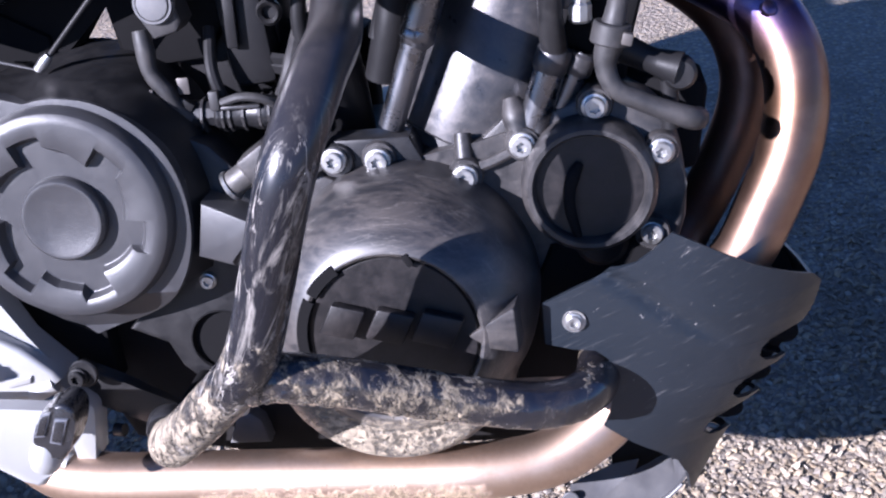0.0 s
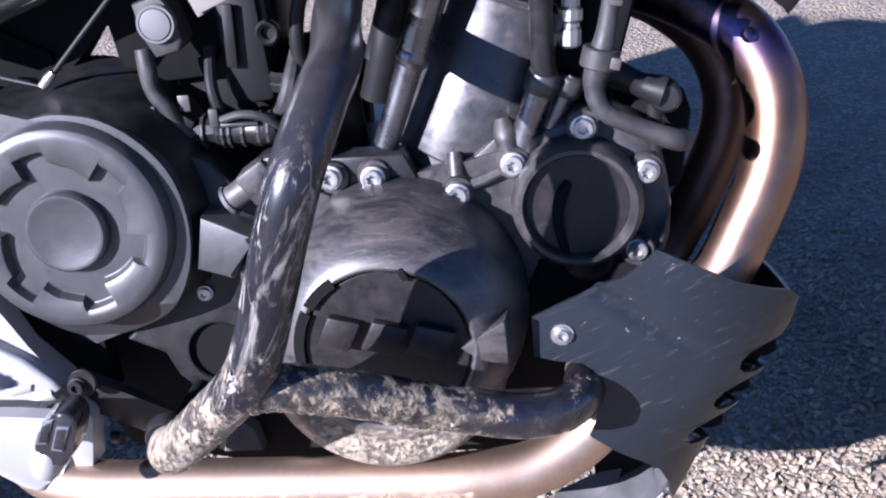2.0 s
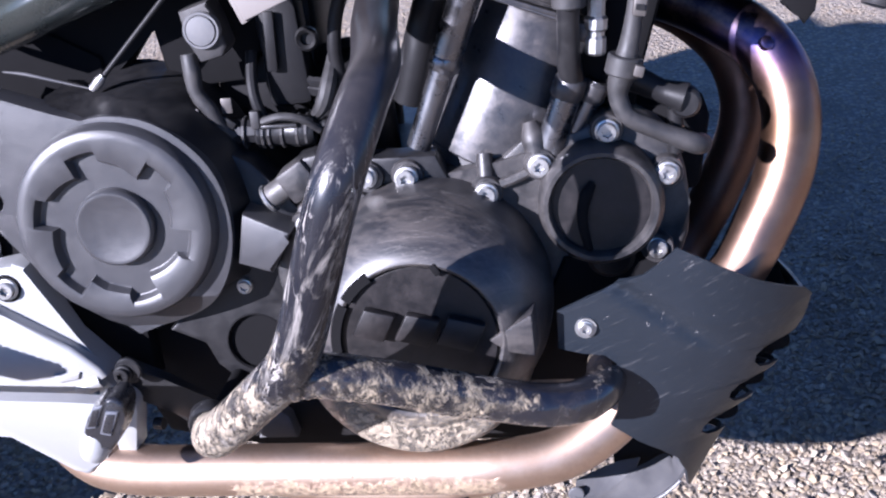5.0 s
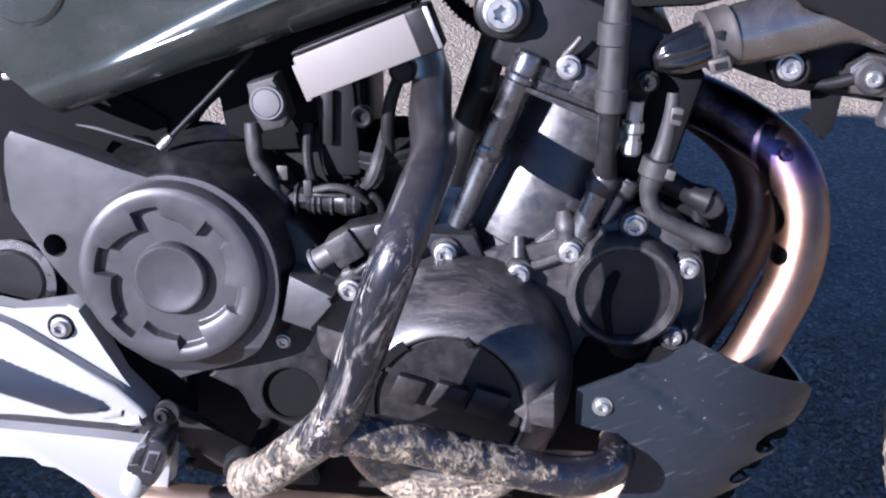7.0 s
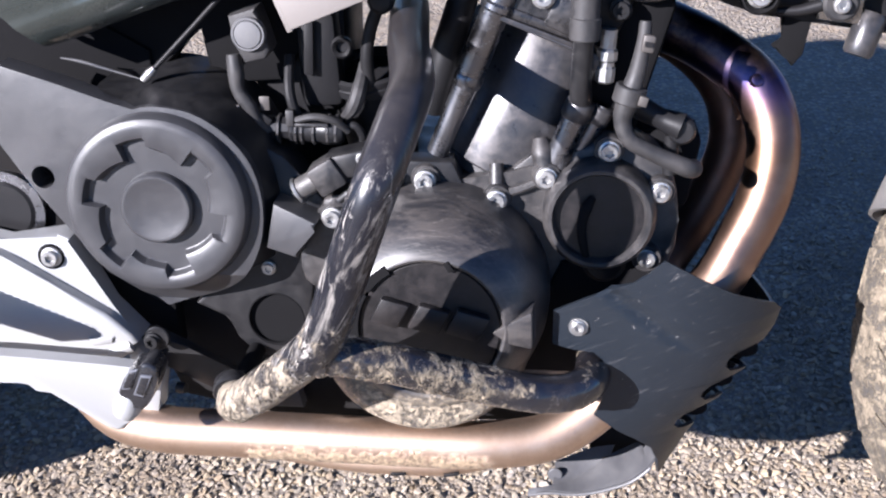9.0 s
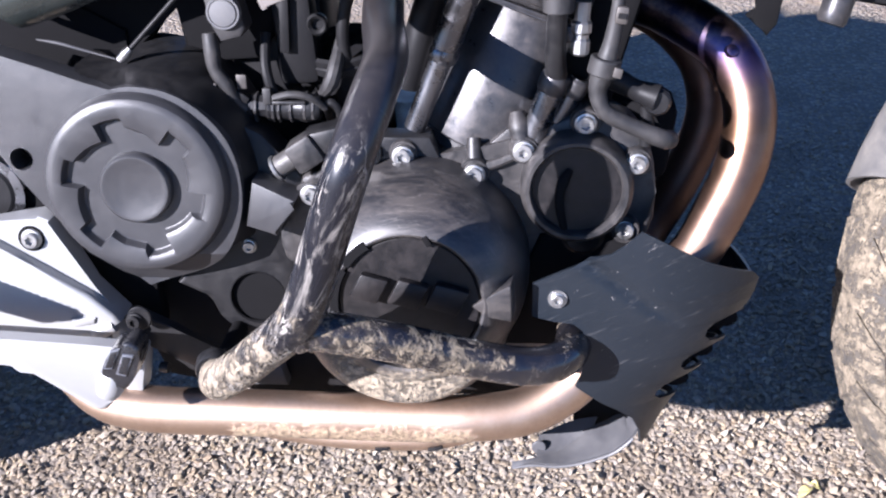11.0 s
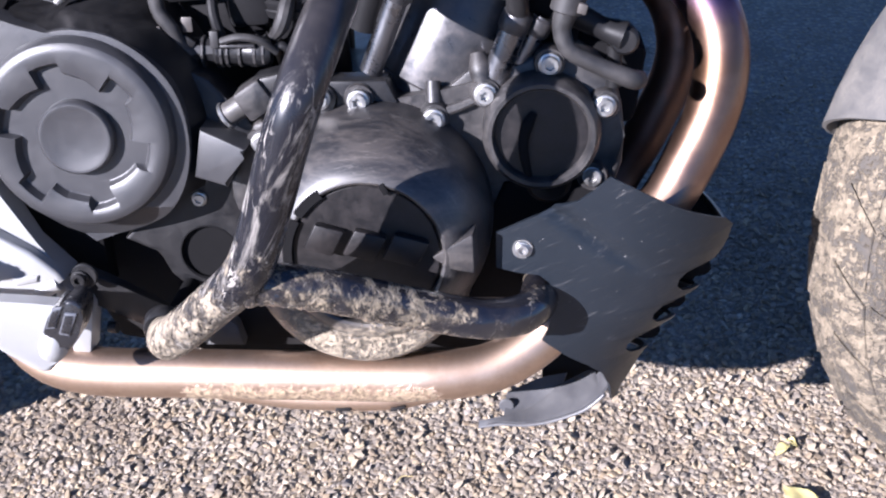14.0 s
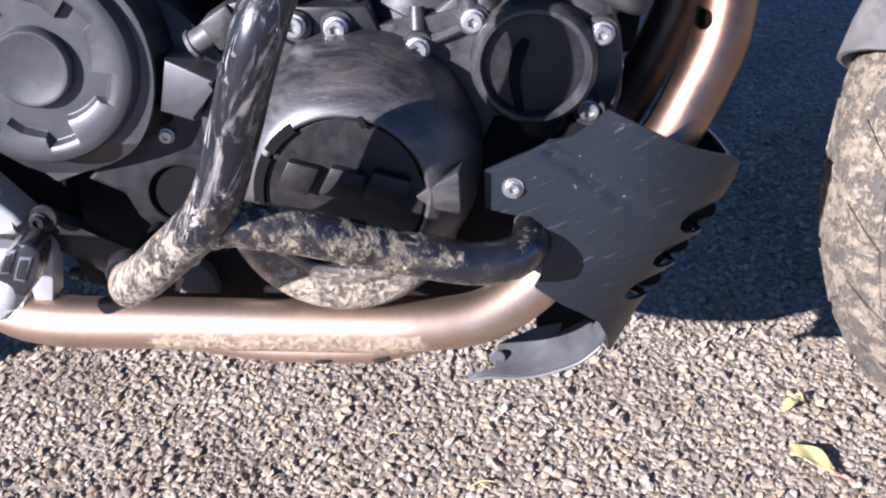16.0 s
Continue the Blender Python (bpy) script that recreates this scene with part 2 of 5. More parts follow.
def guard_material():
    m = Nodes("scratched_black_guard")
    scratch = m.noise(210, 5, 0.70, 0.3, (0.12, 1, 1.5, 0, -24, 0))
    broad = m.noise(26, 4, 0.6)
    chips = m.noise(170, 4, 0.65, 0.6, (0.55, 1, 1.2, 0, -50, 0))
    pits = m.noise(230, 4)
    dust = m.noise(9, 4)
    mask = m.math("MULTIPLY", m.ramp(scratch, (0.57, 0.0), (0.70, 1.0)), m.ramp(broad, (0.42, 0.04), (0.66, 0.42)))
    mask = m.math("MAXIMUM", mask, m.math("MULTIPLY", m.ramp(chips, (0.675, 0.0), (0.72, 1.0)), 0.8))
    film = m.math("MULTIPLY", m.ramp(dust, (0.3, 0.2), (0.7, 1.0)), 0.28)
    m.set(base=m.mix(mask, m.mix(film, (0.007, 0.010, 0.014), (0.028, 0.033, 0.042)), (0.16, 0.15, 0.145)))
    m.set(rough=m.math("ADD", 0.40, m.math("MULTIPLY", mask, 0.4)), spec=0.4)
    return m.bump(m.math("ADD", scratch, m.math("MULTIPLY", pits, 0.4)), 0.35, 0.0008).mat


GUARD = guard_material()


def exhaust_material(name, mud, rough):
    m = Nodes(name)
    height = m.math("ADD", m.axis("Z", 0.20, 0.70), m.math("MULTIPLY", m.math("SUBTRACT", m.noise(14, 3), 0.5), 0.05))
    tint = m.ramp(height, (0.0, (0.54, 0.415, 0.31)), (0.40, (0.52, 0.365, 0.275)), (0.46, (0.235, 0.155, 0.122)), (0.62, (0.225, 0.128, 0.078)), (0.69, (0.22, 0.132, 0.108)), (0.725, (0.20, 0.12, 0.165)),
                  (0.755, (0.08, 0.07, 0.19)), (0.79, (0.035, 0.028, 0.045)), (1.0, (0.025, 0.02, 0.02)))
    blot = m.noise(30, 6, 0.65)
    tint = m.mix(m.math("MULTIPLY", m.ramp(blot, (0.45, 0.0), (0.70, 1.0)), 0.6), tint, (0.30, 0.20, 0.14))
    # dried splashes along the underside of the low run
    under = m.math("ADD", m.axis("Z", 0.270, 0.287, 0.14 * mud, -0.25), m.axis("X", -0.135, -0.115, -0.5, 0.0))
    under = m.math("ADD", under, m.axis("X", 0.085, 0.125, 0.0, -0.4))
    splash = m.math("ADD", m.noise(140, 8, 0.72, 0.9), under)
    cake = m.math("MULTIPLY", m.ramp(splash, (0.53, 0.0), (0.60, 1.0)), mud)
    m.set(base=m.mix(cake, tint, m.ramp(m.noise(230, 6, 0.7), (0.38, (0.10, 0.072, 0.045)), (0.52, (0.27, 0.20, 0.125)), (0.66, (0.46, 0.35, 0.23)))), metal=m.math("SUBTRACT", 1.0, cake))
    smooth = m.axis("Z", 0.36, 0.44, 0.0, -0.09)
    m.set(rough=m.math("ADD", m.math("MULTIPLY", cake, 0.5), m.math("ADD", m.math("ADD", smooth, rough), m.math("MULTIPLY", blot, 0.18))))
    return m.bump(m.math("ADD", cake, m.math("MULTIPLY", m.noise(600, 2), 0.15)), 0.5, 0.0008).mat


EXHAUST = exhaust_material("heat_tinted_steel_pipe", 1.0, 0.37)
BRONZE = exhaust_material("bronze_steel", 0.0, 0.42)
# bronze darkened for heat stain and for the shade on the far header
SHADED_BRONZE = worn("shaded_bronze_steel", (0.17, 0.098, 0.070), 0.42, 1.0, (0.03, 0.022, 0.018), 0.5, 30, 700, 0.1)


TONES = ((0.0, (0.154, 0.128, 0.097)), (0.12, (0.259, 0.193, 0.121)), (0.24, (0.216, 0.193, 0.167)), (0.36, (0.355, 0.279, 0.179)), (0.48, (0.259, 0.219, 0.170)),
         (0.60, (0.373, 0.309, 0.228)), (0.70, (0.294, 0.262, 0.228)), (0.81, (0.399, 0.314, 0.200)), (0.93, (0.390, 0.331, 0.252)), (1.0, (0.443, 0.392, 0.314)))


def soiled(m, tone):
    """Darker, earthier patches a hand wide, and a few ochre ones."""
    tone = m.mix(m.math("MULTIPLY", m.ramp(m.noise(7, 5, 0.65), (0.46, 0.0), (0.66, 1.0)), 0.55), tone, (0.16, 0.125, 0.092))
    return m.mix(m.math("MULTIPLY", m.ramp(m.noise(4.3, 6, 0.7, 0.4), (0.60, 0.0), (0.72, 1.0)), 0.6), tone, (0.36, 0.24, 0.11))


def ground_material():
    m = Nodes("worn_asphalt_bitumen")
    cells = m.tree.nodes.new("ShaderNodeTexVoronoi")
    cells.inputs["Scale"].default_value = 120
    m.link(m.coord, cells.inputs["Vector"])
    parts = m.tree.nodes.new("ShaderNodeSeparateColor")
    m.link(cells.outputs["Color"], parts.inputs[0])
    grit = m.noise(260, 5, 0.7)
    stones = m.mix(m.ramp(cells.outputs["Distance"], (0.34, 0.0), (0.70, 1.0)), m.ramp(parts.outputs[0], *TONES), (0.215, 0.185, 0.155))
    m.set(base=soiled(m, m.mix(m.math("MULTIPLY", grit, 0.3), stones, (0.215, 0.182, 0.155))), rough=0.9, spec=0.2)
    return m.bump(m.math("SUBTRACT", m.math("MULTIPLY", grit, 0.4), cells.outputs["Distance"]), 0.9, 0.005).mat


def stone_material():
    m = Nodes("mixed_grey_tan_chippings")
    geo = m.tree.nodes.new("ShaderNodeNewGeometry")
    tone = soiled(m, m.ramp(geo.outputs["Random Per Island"], *TONES))
    fine = m.noise(500, 4)
    m.set(base=m.mix(m.math("MULTIPLY", m.ramp(fine, (0.4, 0.0), (0.7, 1.0)), 0.45), tone, (0.20, 0.165, 0.13)), rough=0.88, spec=0.25)
    return m.bump(fine, 0.3, 0.0006).mat


ASPHALT, STONE = ground_material(), stone_material()
LEAF = worn("yellow_dry_leaf", (0.52, 0.45, 0.19), 0.5, 0.0, (0.35, 0.22, 0.05), 0.6, 60, 700, 0.2)
STALK = worn("red_leaf_stalk", (0.30, 0.09, 0.06), 0.5, 0.0, (0.2, 0.1, 0.05), 0.4, 80)
STRAW = worn("dry_straw", (0.50, 0.40, 0.18), 0.6, 0.0, (0.3, 0.2, 0.08), 0.5, 80)

# ---------------------------------------------------------------- mesh helpers
# The bike has its own frame: u forward, e inward from the plane of its case bolts, w up along its lean.
INWARD = -0.22
LEAN, FOOT = -7.5, 0.1683


def finish(bm, name, material, angle=35):
    bmesh.ops.recalc_face_normals(bm, faces=bm.faces)
    me = bpy.data.meshes.new(name)
    bm.to_mesh(me)
    bm.free()
    me.shade_smooth()
    me.set_sharp_from_angle(angle=radians(angle))
    me.materials.append(material)
    return me


def part(name, bm, material, parent, label="", angle=35):
    bmesh.ops.translate(bm, verts=bm.verts, vec=(0, INWARD, 0))
    ob = new(name, finish(bm, name, material, angle))
    ob.parent = parent
    return tagged(ob, label)


def thicken(bm, d):
    """Gives a sheet its thickness, on the side away from its normals."""
    bmesh.ops.recalc_face_normals(bm, faces=bm.faces)
    bm.normal_update()
    faces, rim = list(bm.faces), [ed.link_loops[0] for ed in bm.edges if ed.is_boundary]
    rim = [(lp.vert, lp.link_loop_next.vert) for lp in rim]
    other = {v: v.co - v.normal * d for v in bm.verts}
    other = {v: bm.verts.new(co) for v, co in other.items()}
    for f in faces:
        bm.faces.new([other[v] for v in reversed(f.verts)])
    for a, b in rim:
        bm.faces.new((b, a, other[a], other[b]))


def curve_points(points, steps):
    """Points on a smooth curve through the given ones."""
    p = [Vector(q) for q in points]
    p = [2 * p[0] - p[1], *p, 2 * p[-1] - p[-2]]
    out = []
    for a, b, c, d in zip(p, p[1:], p[2:], p[3:]):
        for k in range(steps):
            t = k / steps
            out.append(0.5 * (2 * b + (c - a) * t + (2 * a - 5 * b + 4 * c - d) * t * t + (3 * b - a - 3 * c + d) * t ** 3))
    return out + [p[-2]]


def tube(points, radius, steps=6, sides=20, bm=None, cap=True, straight=False):
    """A round bar or hose along a curve; radius is a number or one for each given point."""
    bm = bm or bmesh.new()
    line = [Vector(q) for q in points] if straight else curve_points(points, steps)
    if isinstance(radius, (int, float)):
        radii = [radius] * len(line)
    else:
        at = np.linspace(0, len(radius) - 1, len(line))
        radii = np.interp(at, range(len(radius)), radius)
    rings, side = [], None
    for n, q in enumerate(line):
        way = (line[min(n + 1, len(line) - 1)] - line[max(n - 1, 0)]).normalized()
        if side is None:
            side = way.orthogonal().normalized()
        side = (side - way * side.dot(way)).normalized()
        other = way.cross(side)
        rings.append([bm.verts.new(q + float(radii[n]) * (math.cos(a) * side + math.sin(a) * other))
                      for a in [2 * math.pi * k / sides for k in range(sides)]])
    for a, b in zip(rings, rings[1:]):
        for k in range(sides):
            bm.faces.new((a[k], a[(k + 1) % sides], b[(k + 1) % sides], b[k]))
    if cap:
        bm.faces.new(rings[0][::-1])
        bm.faces.new(rings[-1])
    return bm


def lathe(at, profile, sides=48, axis=(0, -1, 0), bm=None, squash=None):
    """A turned shape: profile of (radius, height along axis) from the base up."""
    bm = bm or bmesh.new()
    axis = Vector(axis).normalized()
    turn = axis.to_track_quat("Z", "Y").to_matrix()
    rings = []
    for r, h in profile:
        if r < 1e-6:
            rings.append([bm.verts.new(Vector(at) + axis * h)])
            continue
        rings.append([bm.verts.new(Vector(at) + turn @ Vector((r * math.cos(a), r * math.sin(a), h)))
                      for a in [2 * math.pi * k / sides for k in range(sides)]])
    for a, b in zip(rings, rings[1:]):
        for k in range(sides):
            j = (k + 1) % sides
            if len(a) == 1 and len(b) > 1:
                bm.faces.new((a[0], b[j], b[k]))
            elif len(b) == 1 and len(a) > 1:
                bm.faces.new((a[k], a[j], b[0]))
            elif len(a) > 1:
                bm.faces.new((a[k], a[j], b[j], b[k]))
    if len(rings[0]) > 1:
        bm.faces.new(rings[0][::-1])
    if len(rings[-1]) > 1:
        bm.faces.new(rings[-1])
    return bm


def prism(outline, front, back, bevel=0.0, segments=2, bm=None):
    """A plate with the outline of (u, w) points, from e = front to e = back, its front edges rounded."""
    bm = bm or bmesh.new()
    a = [bm.verts.new((u, front, w)) for u, w in outline]
    b = [bm.verts.new((u, back, w)) for u, w in outline]
    n = len(a)
    top = bm.faces.new(a)
    bm.faces.new(b[::-1])
    for k in range(n):
        bm.faces.new((a[k], b[k], b[(k + 1) % n], a[(k + 1) % n]))
    if bevel:
        bmesh.ops.bevel(bm, geom=list(top.edges), offset=bevel, segments=segments, profile=0.5, affect="EDGES", clamp_overlap=True)
    return bm


def pierced(outline, holes, front, back, bevel=0.0, segments=2):
    """A plate like prism(), with round holes of (u, w, radius) right through it."""
    bm = bmesh.new()
    loops = [list(outline)] + [[(u + r * math.cos(a), w + r * math.sin(a)) for a in [2 * math.pi * k / 36 for k in range(36)]] for u, w, r in holes]
    sides = []
    for e in (front, back):
        rings = [[bm.verts.new((u, e, w)) for u, w in loop] for loop in loops]
        flat = [v for ring in rings for v in ring]
        for tri in tessellate_polygon([[v.co for v in ring] for ring in rings]):
            bm.faces.new([flat[n] for n in tri])
        sides.append(rings)
    rim = []
    for a, b in zip(*sides):
        for k in range(len(a)):
            bm.faces.new((a[k], b[k], b[(k + 1) % len(a)], a[(k + 1) % len(a)]))
            if a is sides[0][0]:
                rim.append(bm.edges.get((a[k], a[(k + 1) % len(a)])))
    bmesh.ops.recalc_face_normals(bm, faces=bm.faces)
    if bevel:
        bmesh.ops.bevel(bm, geom=rim, offset=bevel, segments=segments, profile=0.5, affect="EDGES", clamp_overlap=True)
    return bm


def rounded(outline, steps=4):
    """The outline with its corners smoothed."""
    loop = [(u, 0, w) for u, w in outline]
    pts, n = [], len(loop)
    p = [Vector(q) for q in loop]
    for k in range(n):
        a, b, c, d = p[k - 1], p[k], p[(k + 1) % n], p[(k + 2) % n]
        for s in range(steps):
            t = s / steps
            q = 0.5 * (2 * b + (c - a) * t + (2 * a - 5 * b + 4 * c - d) * t * t + (3 * b - a - 3 * c + d) * t ** 3)
            pts.append((q.x, q.z))
    return pts


def block(at, size, turn=(0, 0, 0), bevel=0.003, bm=None):
    """A rounded box: its middle, its size along u, e and w, and its turn in degrees."""
    bm = bm or bmesh.new()
    made = bmesh.ops.create_cube(bm, size=1.0, matrix=pose(*at, *turn) @ Matrix.Diagonal((*size, 1)))
    if bevel:
        edges = list({ed for v in made["verts"] for ed in v.link_edges})
        bmesh.ops.bevel(bm, geom=edges, offset=bevel, segments=2, profile=0.5, affect="EDGES", clamp_overlap=True)
    return bm


def bolt(at, r, parent, name="bolt", axis=(0, -1, 0), material=None, height=None, label=""):
    """A collared screw with a six-lobed socket in its head."""
    h = height or 0.9 * r
    bm = lathe(at, [(1.25 * r, -0.5 * r), (1.3 * r, 0.1 * h), (1.22 * r, 0.28 * h), (r, 0.34 * h), (r, 0.88 * h), (0.9 * r, h), (0.56 * r, h)], 24, axis)
    top = max(bm.faces, key=lambda f: (f.calc_center_median() - Vector(at)).dot(Vector(axis)) + 0.0001 * len(f.verts))
    inner = bmesh.ops.inset_region(bm, faces=[top], thickness=0.08 * r)
    for n, v in enumerate(top.verts):
        mid = top.calc_center_median()
        v.co += (mid - v.co) * (0.22 if n % 4 < 2 else 0.0)
    ext = bmesh.ops.extrude_face_region(bm, geom=[top])
    verts = [g for g in ext["geom"] if isinstance(g, bmesh.types.BMVert)]
    bmesh.ops.delete(bm, geom=[top], context="FACES_ONLY")
    bmesh.ops.translate(bm, verts=verts, vec=-Vector(axis).normalized() * 0.5 * h)
    return part(name, bm, material or STEEL, parent, label, 30)


# ---------------------------------------------------------------- ground
def build_ground():
    bm = bmesh.new()
    bmesh.ops.create_grid(bm, x_segments=40, y_segments=40, size=60)
    ground = new("ground", finish(bm, "ground", ASPHALT))
    tagged(ground, "worn asphalt with exposed grey and tan chippings", "ground", kind="structure")
    rng = np.random.default_rng(4)
    t = (1 + 5 ** 0.5) / 2
    ico = np.array([(-1, t, 0), (1, t, 0), (-1, -t, 0), (1, -t, 0), (0, -1, t), (0, 1, t), (0, -1, -t), (0, 1, -t), (t, 0, -1), (t, 0, 1), (-t, 0, -1), (-t, 0, 1)])
    ico /= np.linalg.norm(ico[0])
    faces = [(0, 11, 5), (0, 5, 1), (0, 1, 7), (0, 7, 10), (0, 10, 11), (1, 5, 9), (5, 11, 4), (11, 10, 2), (10, 7, 6), (7, 1, 8),
             (3, 9, 4), (3, 4, 2), (3, 2, 6), (3, 6, 8), (3, 8, 9), (4, 9, 5), (2, 4, 11), (6, 2, 10), (8, 6, 7), (9, 8, 1)]
    place = []
    for pitch, x0, x1, y0, y1 in ((0.0062, -0.66, 0.74, -0.10, 0.72), (0.0078, -0.7, 1.25, 0.72, 1.45)):
        xs, ys = np.meshgrid(np.arange(x0, x1, pitch), np.arange(y0, y1, pitch))
        some = np.stack([xs.ravel(), ys.ravel()], 1)
        place.append(some + rng.uniform(-0.55, 0.55, some.shape) * pitch)
    place = np.concatenate(place)
    # thin out towards the rim of the loose layer
    rim = np.minimum.reduce([place[:, 0] + 0.70, 1.25 - place[:, 0] - 0.5 * (place[:, 1] < 0.72), place[:, 1] + 0.10, (1.45 - place[:, 1]) * 0.25])
    place = place[rng.random(len(place)) < np.clip(rim / 0.16, 0.0, 1.0) ** 0.7]
    count = len(place)
    size = (0.0022 + 0.0040 * rng.random(count) ** 2.0) * np.clip(1.10 - 0.5 * (place[:, 1] - 0.6), 0.65, 1.0)
    flat = rng.uniform(0.34, 0.64, (count, 3))
    flat[:, :2] = rng.uniform(0.75, 1.3, (count, 2))
    verts = ico[None] * (1 + rng.uniform(-0.38, 0.34, (count, 12, 1))) * flat[:, None] * size[:, None, None]
    a = rng.uniform(0, 2 * np.pi, count)
    c, s = np.cos(a)[:, None], np.sin(a)[:, None]
    x, y = verts[..., 0] * c - verts[..., 1] * s, verts[..., 0] * s + verts[..., 1] * c
    z = verts[..., 2] + rng.uniform(-0.40, 0.40, count)[:, None] * size[:, None] + x * rng.normal(0, 0.42, count)[:, None]
    verts = np.stack([x + place[:, :1], y + place[:, 1:], z], -1).reshape(-1, 3)
    tris = (np.array(faces)[None] + 12 * np.arange(count)[:, None, None]).reshape(-1, 3)
    me = bpy.data.meshes.new("chippings")
    me.vertices.add(len(verts))
    me.vertices.foreach_set("co", verts.ravel())
    me.loops.add(tris.size)
    me.loops.foreach_set("vertex_index", tris.ravel().astype(np.int32))
    me.polygons.add(len(tris))
    me.polygons.foreach_set("loop_start", np.arange(0, tris.size, 3, dtype=np.int32))
    me.update(calc_edges=True)
    me.shade_flat()
    me.materials.append(STONE)
    stones = new("chippings", me)
    tagged(stones, "loose-looking tan and grey stone chippings bedded in the asphalt", "gravel", kind="stuff")


build_ground()

# ---------------------------------------------------------------- the motorcycle
bike = new("motorcycle")
bike.matrix_world = pose(0, FOOT, 0, LEAN)
tagged(bike, "muddy black motorcycle leaning away on asphalt", "motorcycle")


def chain_cover():
    arc = curve_points([(-0.1982, 0, 0.5711), (-0.1791, 0, 0.5735), (-0.1529, 0, 0.5695), (-0.1305, 0, 0.5575), (-0.1130, 0, 0.5405), (-0.1020, 0, 0.5216), (-0.0965, 0, 0.4974),
                        (-0.0970, 0, 0.4700), (-0.1050, 0, 0.4430), (-0.1210, 0, 0.4200), (-0.1470, 0, 0.4030), (-0.192, 0, 0.386)], 4)
    face = [(-0.306, 0.606), (-0.255, 0.590), (-0.218, 0.5770)] + [(q.x, q.z) for q in arc] + [(-0.213, 0.402), (-0.260, 0.463), (-0.288, 0.500), (-0.313, 0.540), (-0.315, 0.574), (-0.312, 0.598)]
    bm = pierced(face, [(-0.2795, 0.5115, 0.0098)], -0.036, -0.010, 0.006, 3)
    bmesh.ops.bisect_plane(bm, geom=[*bm.verts, *bm.edges, *bm.faces], plane_co=(0, 0, 0.428), plane_no=(0, 0, 1))
    for v in bm.verts:
        # the chin falls away below the boss
        if v.co.z < 0.428:
            v.co.y += 0.75 * (0.428 - v.co.z) * min(max((-0.010 - v.co.y) / 0.026, 0.0), 1.0)
    cover = part("chain_cover", bm, PLASTIC, bike, "grained black plastic sprocket cover with a notched round boss")
    at, sides = (-0.1825, 0, 0.4920), 240
    bm = bmesh.new()

    def star(a):
        s = (math.degrees(a) - 35) % 60
        return float(np.interp(s, (0, 22, 23.5, 58, 59.5, 60), (0.0625, 0.0625, 0.0480, 0.0550, 0.0625, 0.0625)))

    rows = [(0.0785, -0.030), (0.0775, -0.038), (0.0762, -0.0432), (0.0742, -0.0467), (0.0710, -0.0487), (0.0675, -0.0492)]
    angles = [2 * math.pi * k / sides for k in range(sides)]
    rings = [[bm.verts.new((at[0] + r * math.cos(a), e, at[2] + r * math.sin(a))) for a in angles] for r, e in rows]

    def floor(a):
        s = (math.degrees(a) - 35) % 60
        return float(np.interp(s, (0, 1.5, 20.5, 22.5, 30, 50, 58, 60), (0.0530, 0.0605, 0.0605, 0.0475, 0.0470, 0.0490, 0.0515, 0.0530)))

    def chamfer(a):
        return 0.0005 + 0.0034 * max(0.0, math.cos(a + radians(16))) ** 0.5

    rings += [[bm.verts.new((at[0] + 0.0005 + r(a) * math.cos(a), e + 0.5 * chamfer(a) * lip, at[2] - 0.0025 + r(a) * math.sin(a))) for a in angles]
              for r, e, lip in ((star, -0.0491, 0), (lambda a: star(a) - chamfer(a), -0.0491, 1), (lambda a: min(floor(a), star(a) - 0.0028 - chamfer(a)), -0.0420, 0), (lambda a: min(floor(a), star(a) - 0.0028 - chamfer(a)) - 0.0008, -0.0415, 0))]
    for a, b in zip(rings, rings[1:]):
        for k in range(sides):
            bm.faces.new((a[k], a[(k + 1) % sides], b[(k + 1) % sides], b[k]))
    bm.faces.new(rings[-1])
    part("boss_ring", bm, PLASTIC, cover, "", 28)
    part("centre_button", lathe((at[0] + 0.0008, 0, at[2] - 0.0012), [(0.0305, 0.037), (0.0302, 0.0465), (0.0296, 0.0490), (0.0280, 0.0506), (0.0262, 0.0508), (0.0250, 0.0503), (0.0, 0.0505)], 64), PLASTIC, cover)
    # the rounded shoulder that falls away from the face to the case
    inner = curve_points([(-0.232, -0.032, 0.581), (-0.200, -0.032, 0.570), (-0.170, -0.032, 0.573), (-0.139, -0.032, 0.563), (-0.114, -0.032, 0.538), (-0.099, -0.032, 0.502), (-0.099, -0.032, 0.462), (-0.112, -0.032, 0.432)], 5)
    middle = curve_points([(-0.236, 0.0, 0.583), (-0.206, 0.0, 0.580), (-0.172, 0.0, 0.584), (-0.136, 0.0, 0.574), (-0.107, -0.004, 0.546), (-0.092, -0.008, 0.510), (-0.089, -0.010, 0.466), (-0.098, -0.010, 0.434)], 5)
    outer = curve_points([(-0.240, 0.07, 0.580), (-0.214, 0.07, 0.588), (-0.176, 0.07, 0.592), (-0.132, 0.06, 0.580), (-0.099, 0.05, 0.550), (-0.084, 0.03, 0.512), (-0.082, 0.01, 0.468), (-0.092, 0.01, 0.432)], 5)
    bm = bmesh.new()
    lines = [[bm.verts.new(q) for q in line] for line in (inner, middle, outer)]
    for a, b in zip(lines, lines[1:]):
        for k in range(len(a) - 1):
            bm.faces.new((a[k], a[k + 1], b[k + 1], b[k]))
    thicken(bm, 0.003)
    part("shoulder", bm, BLACK, cover, "", 60)
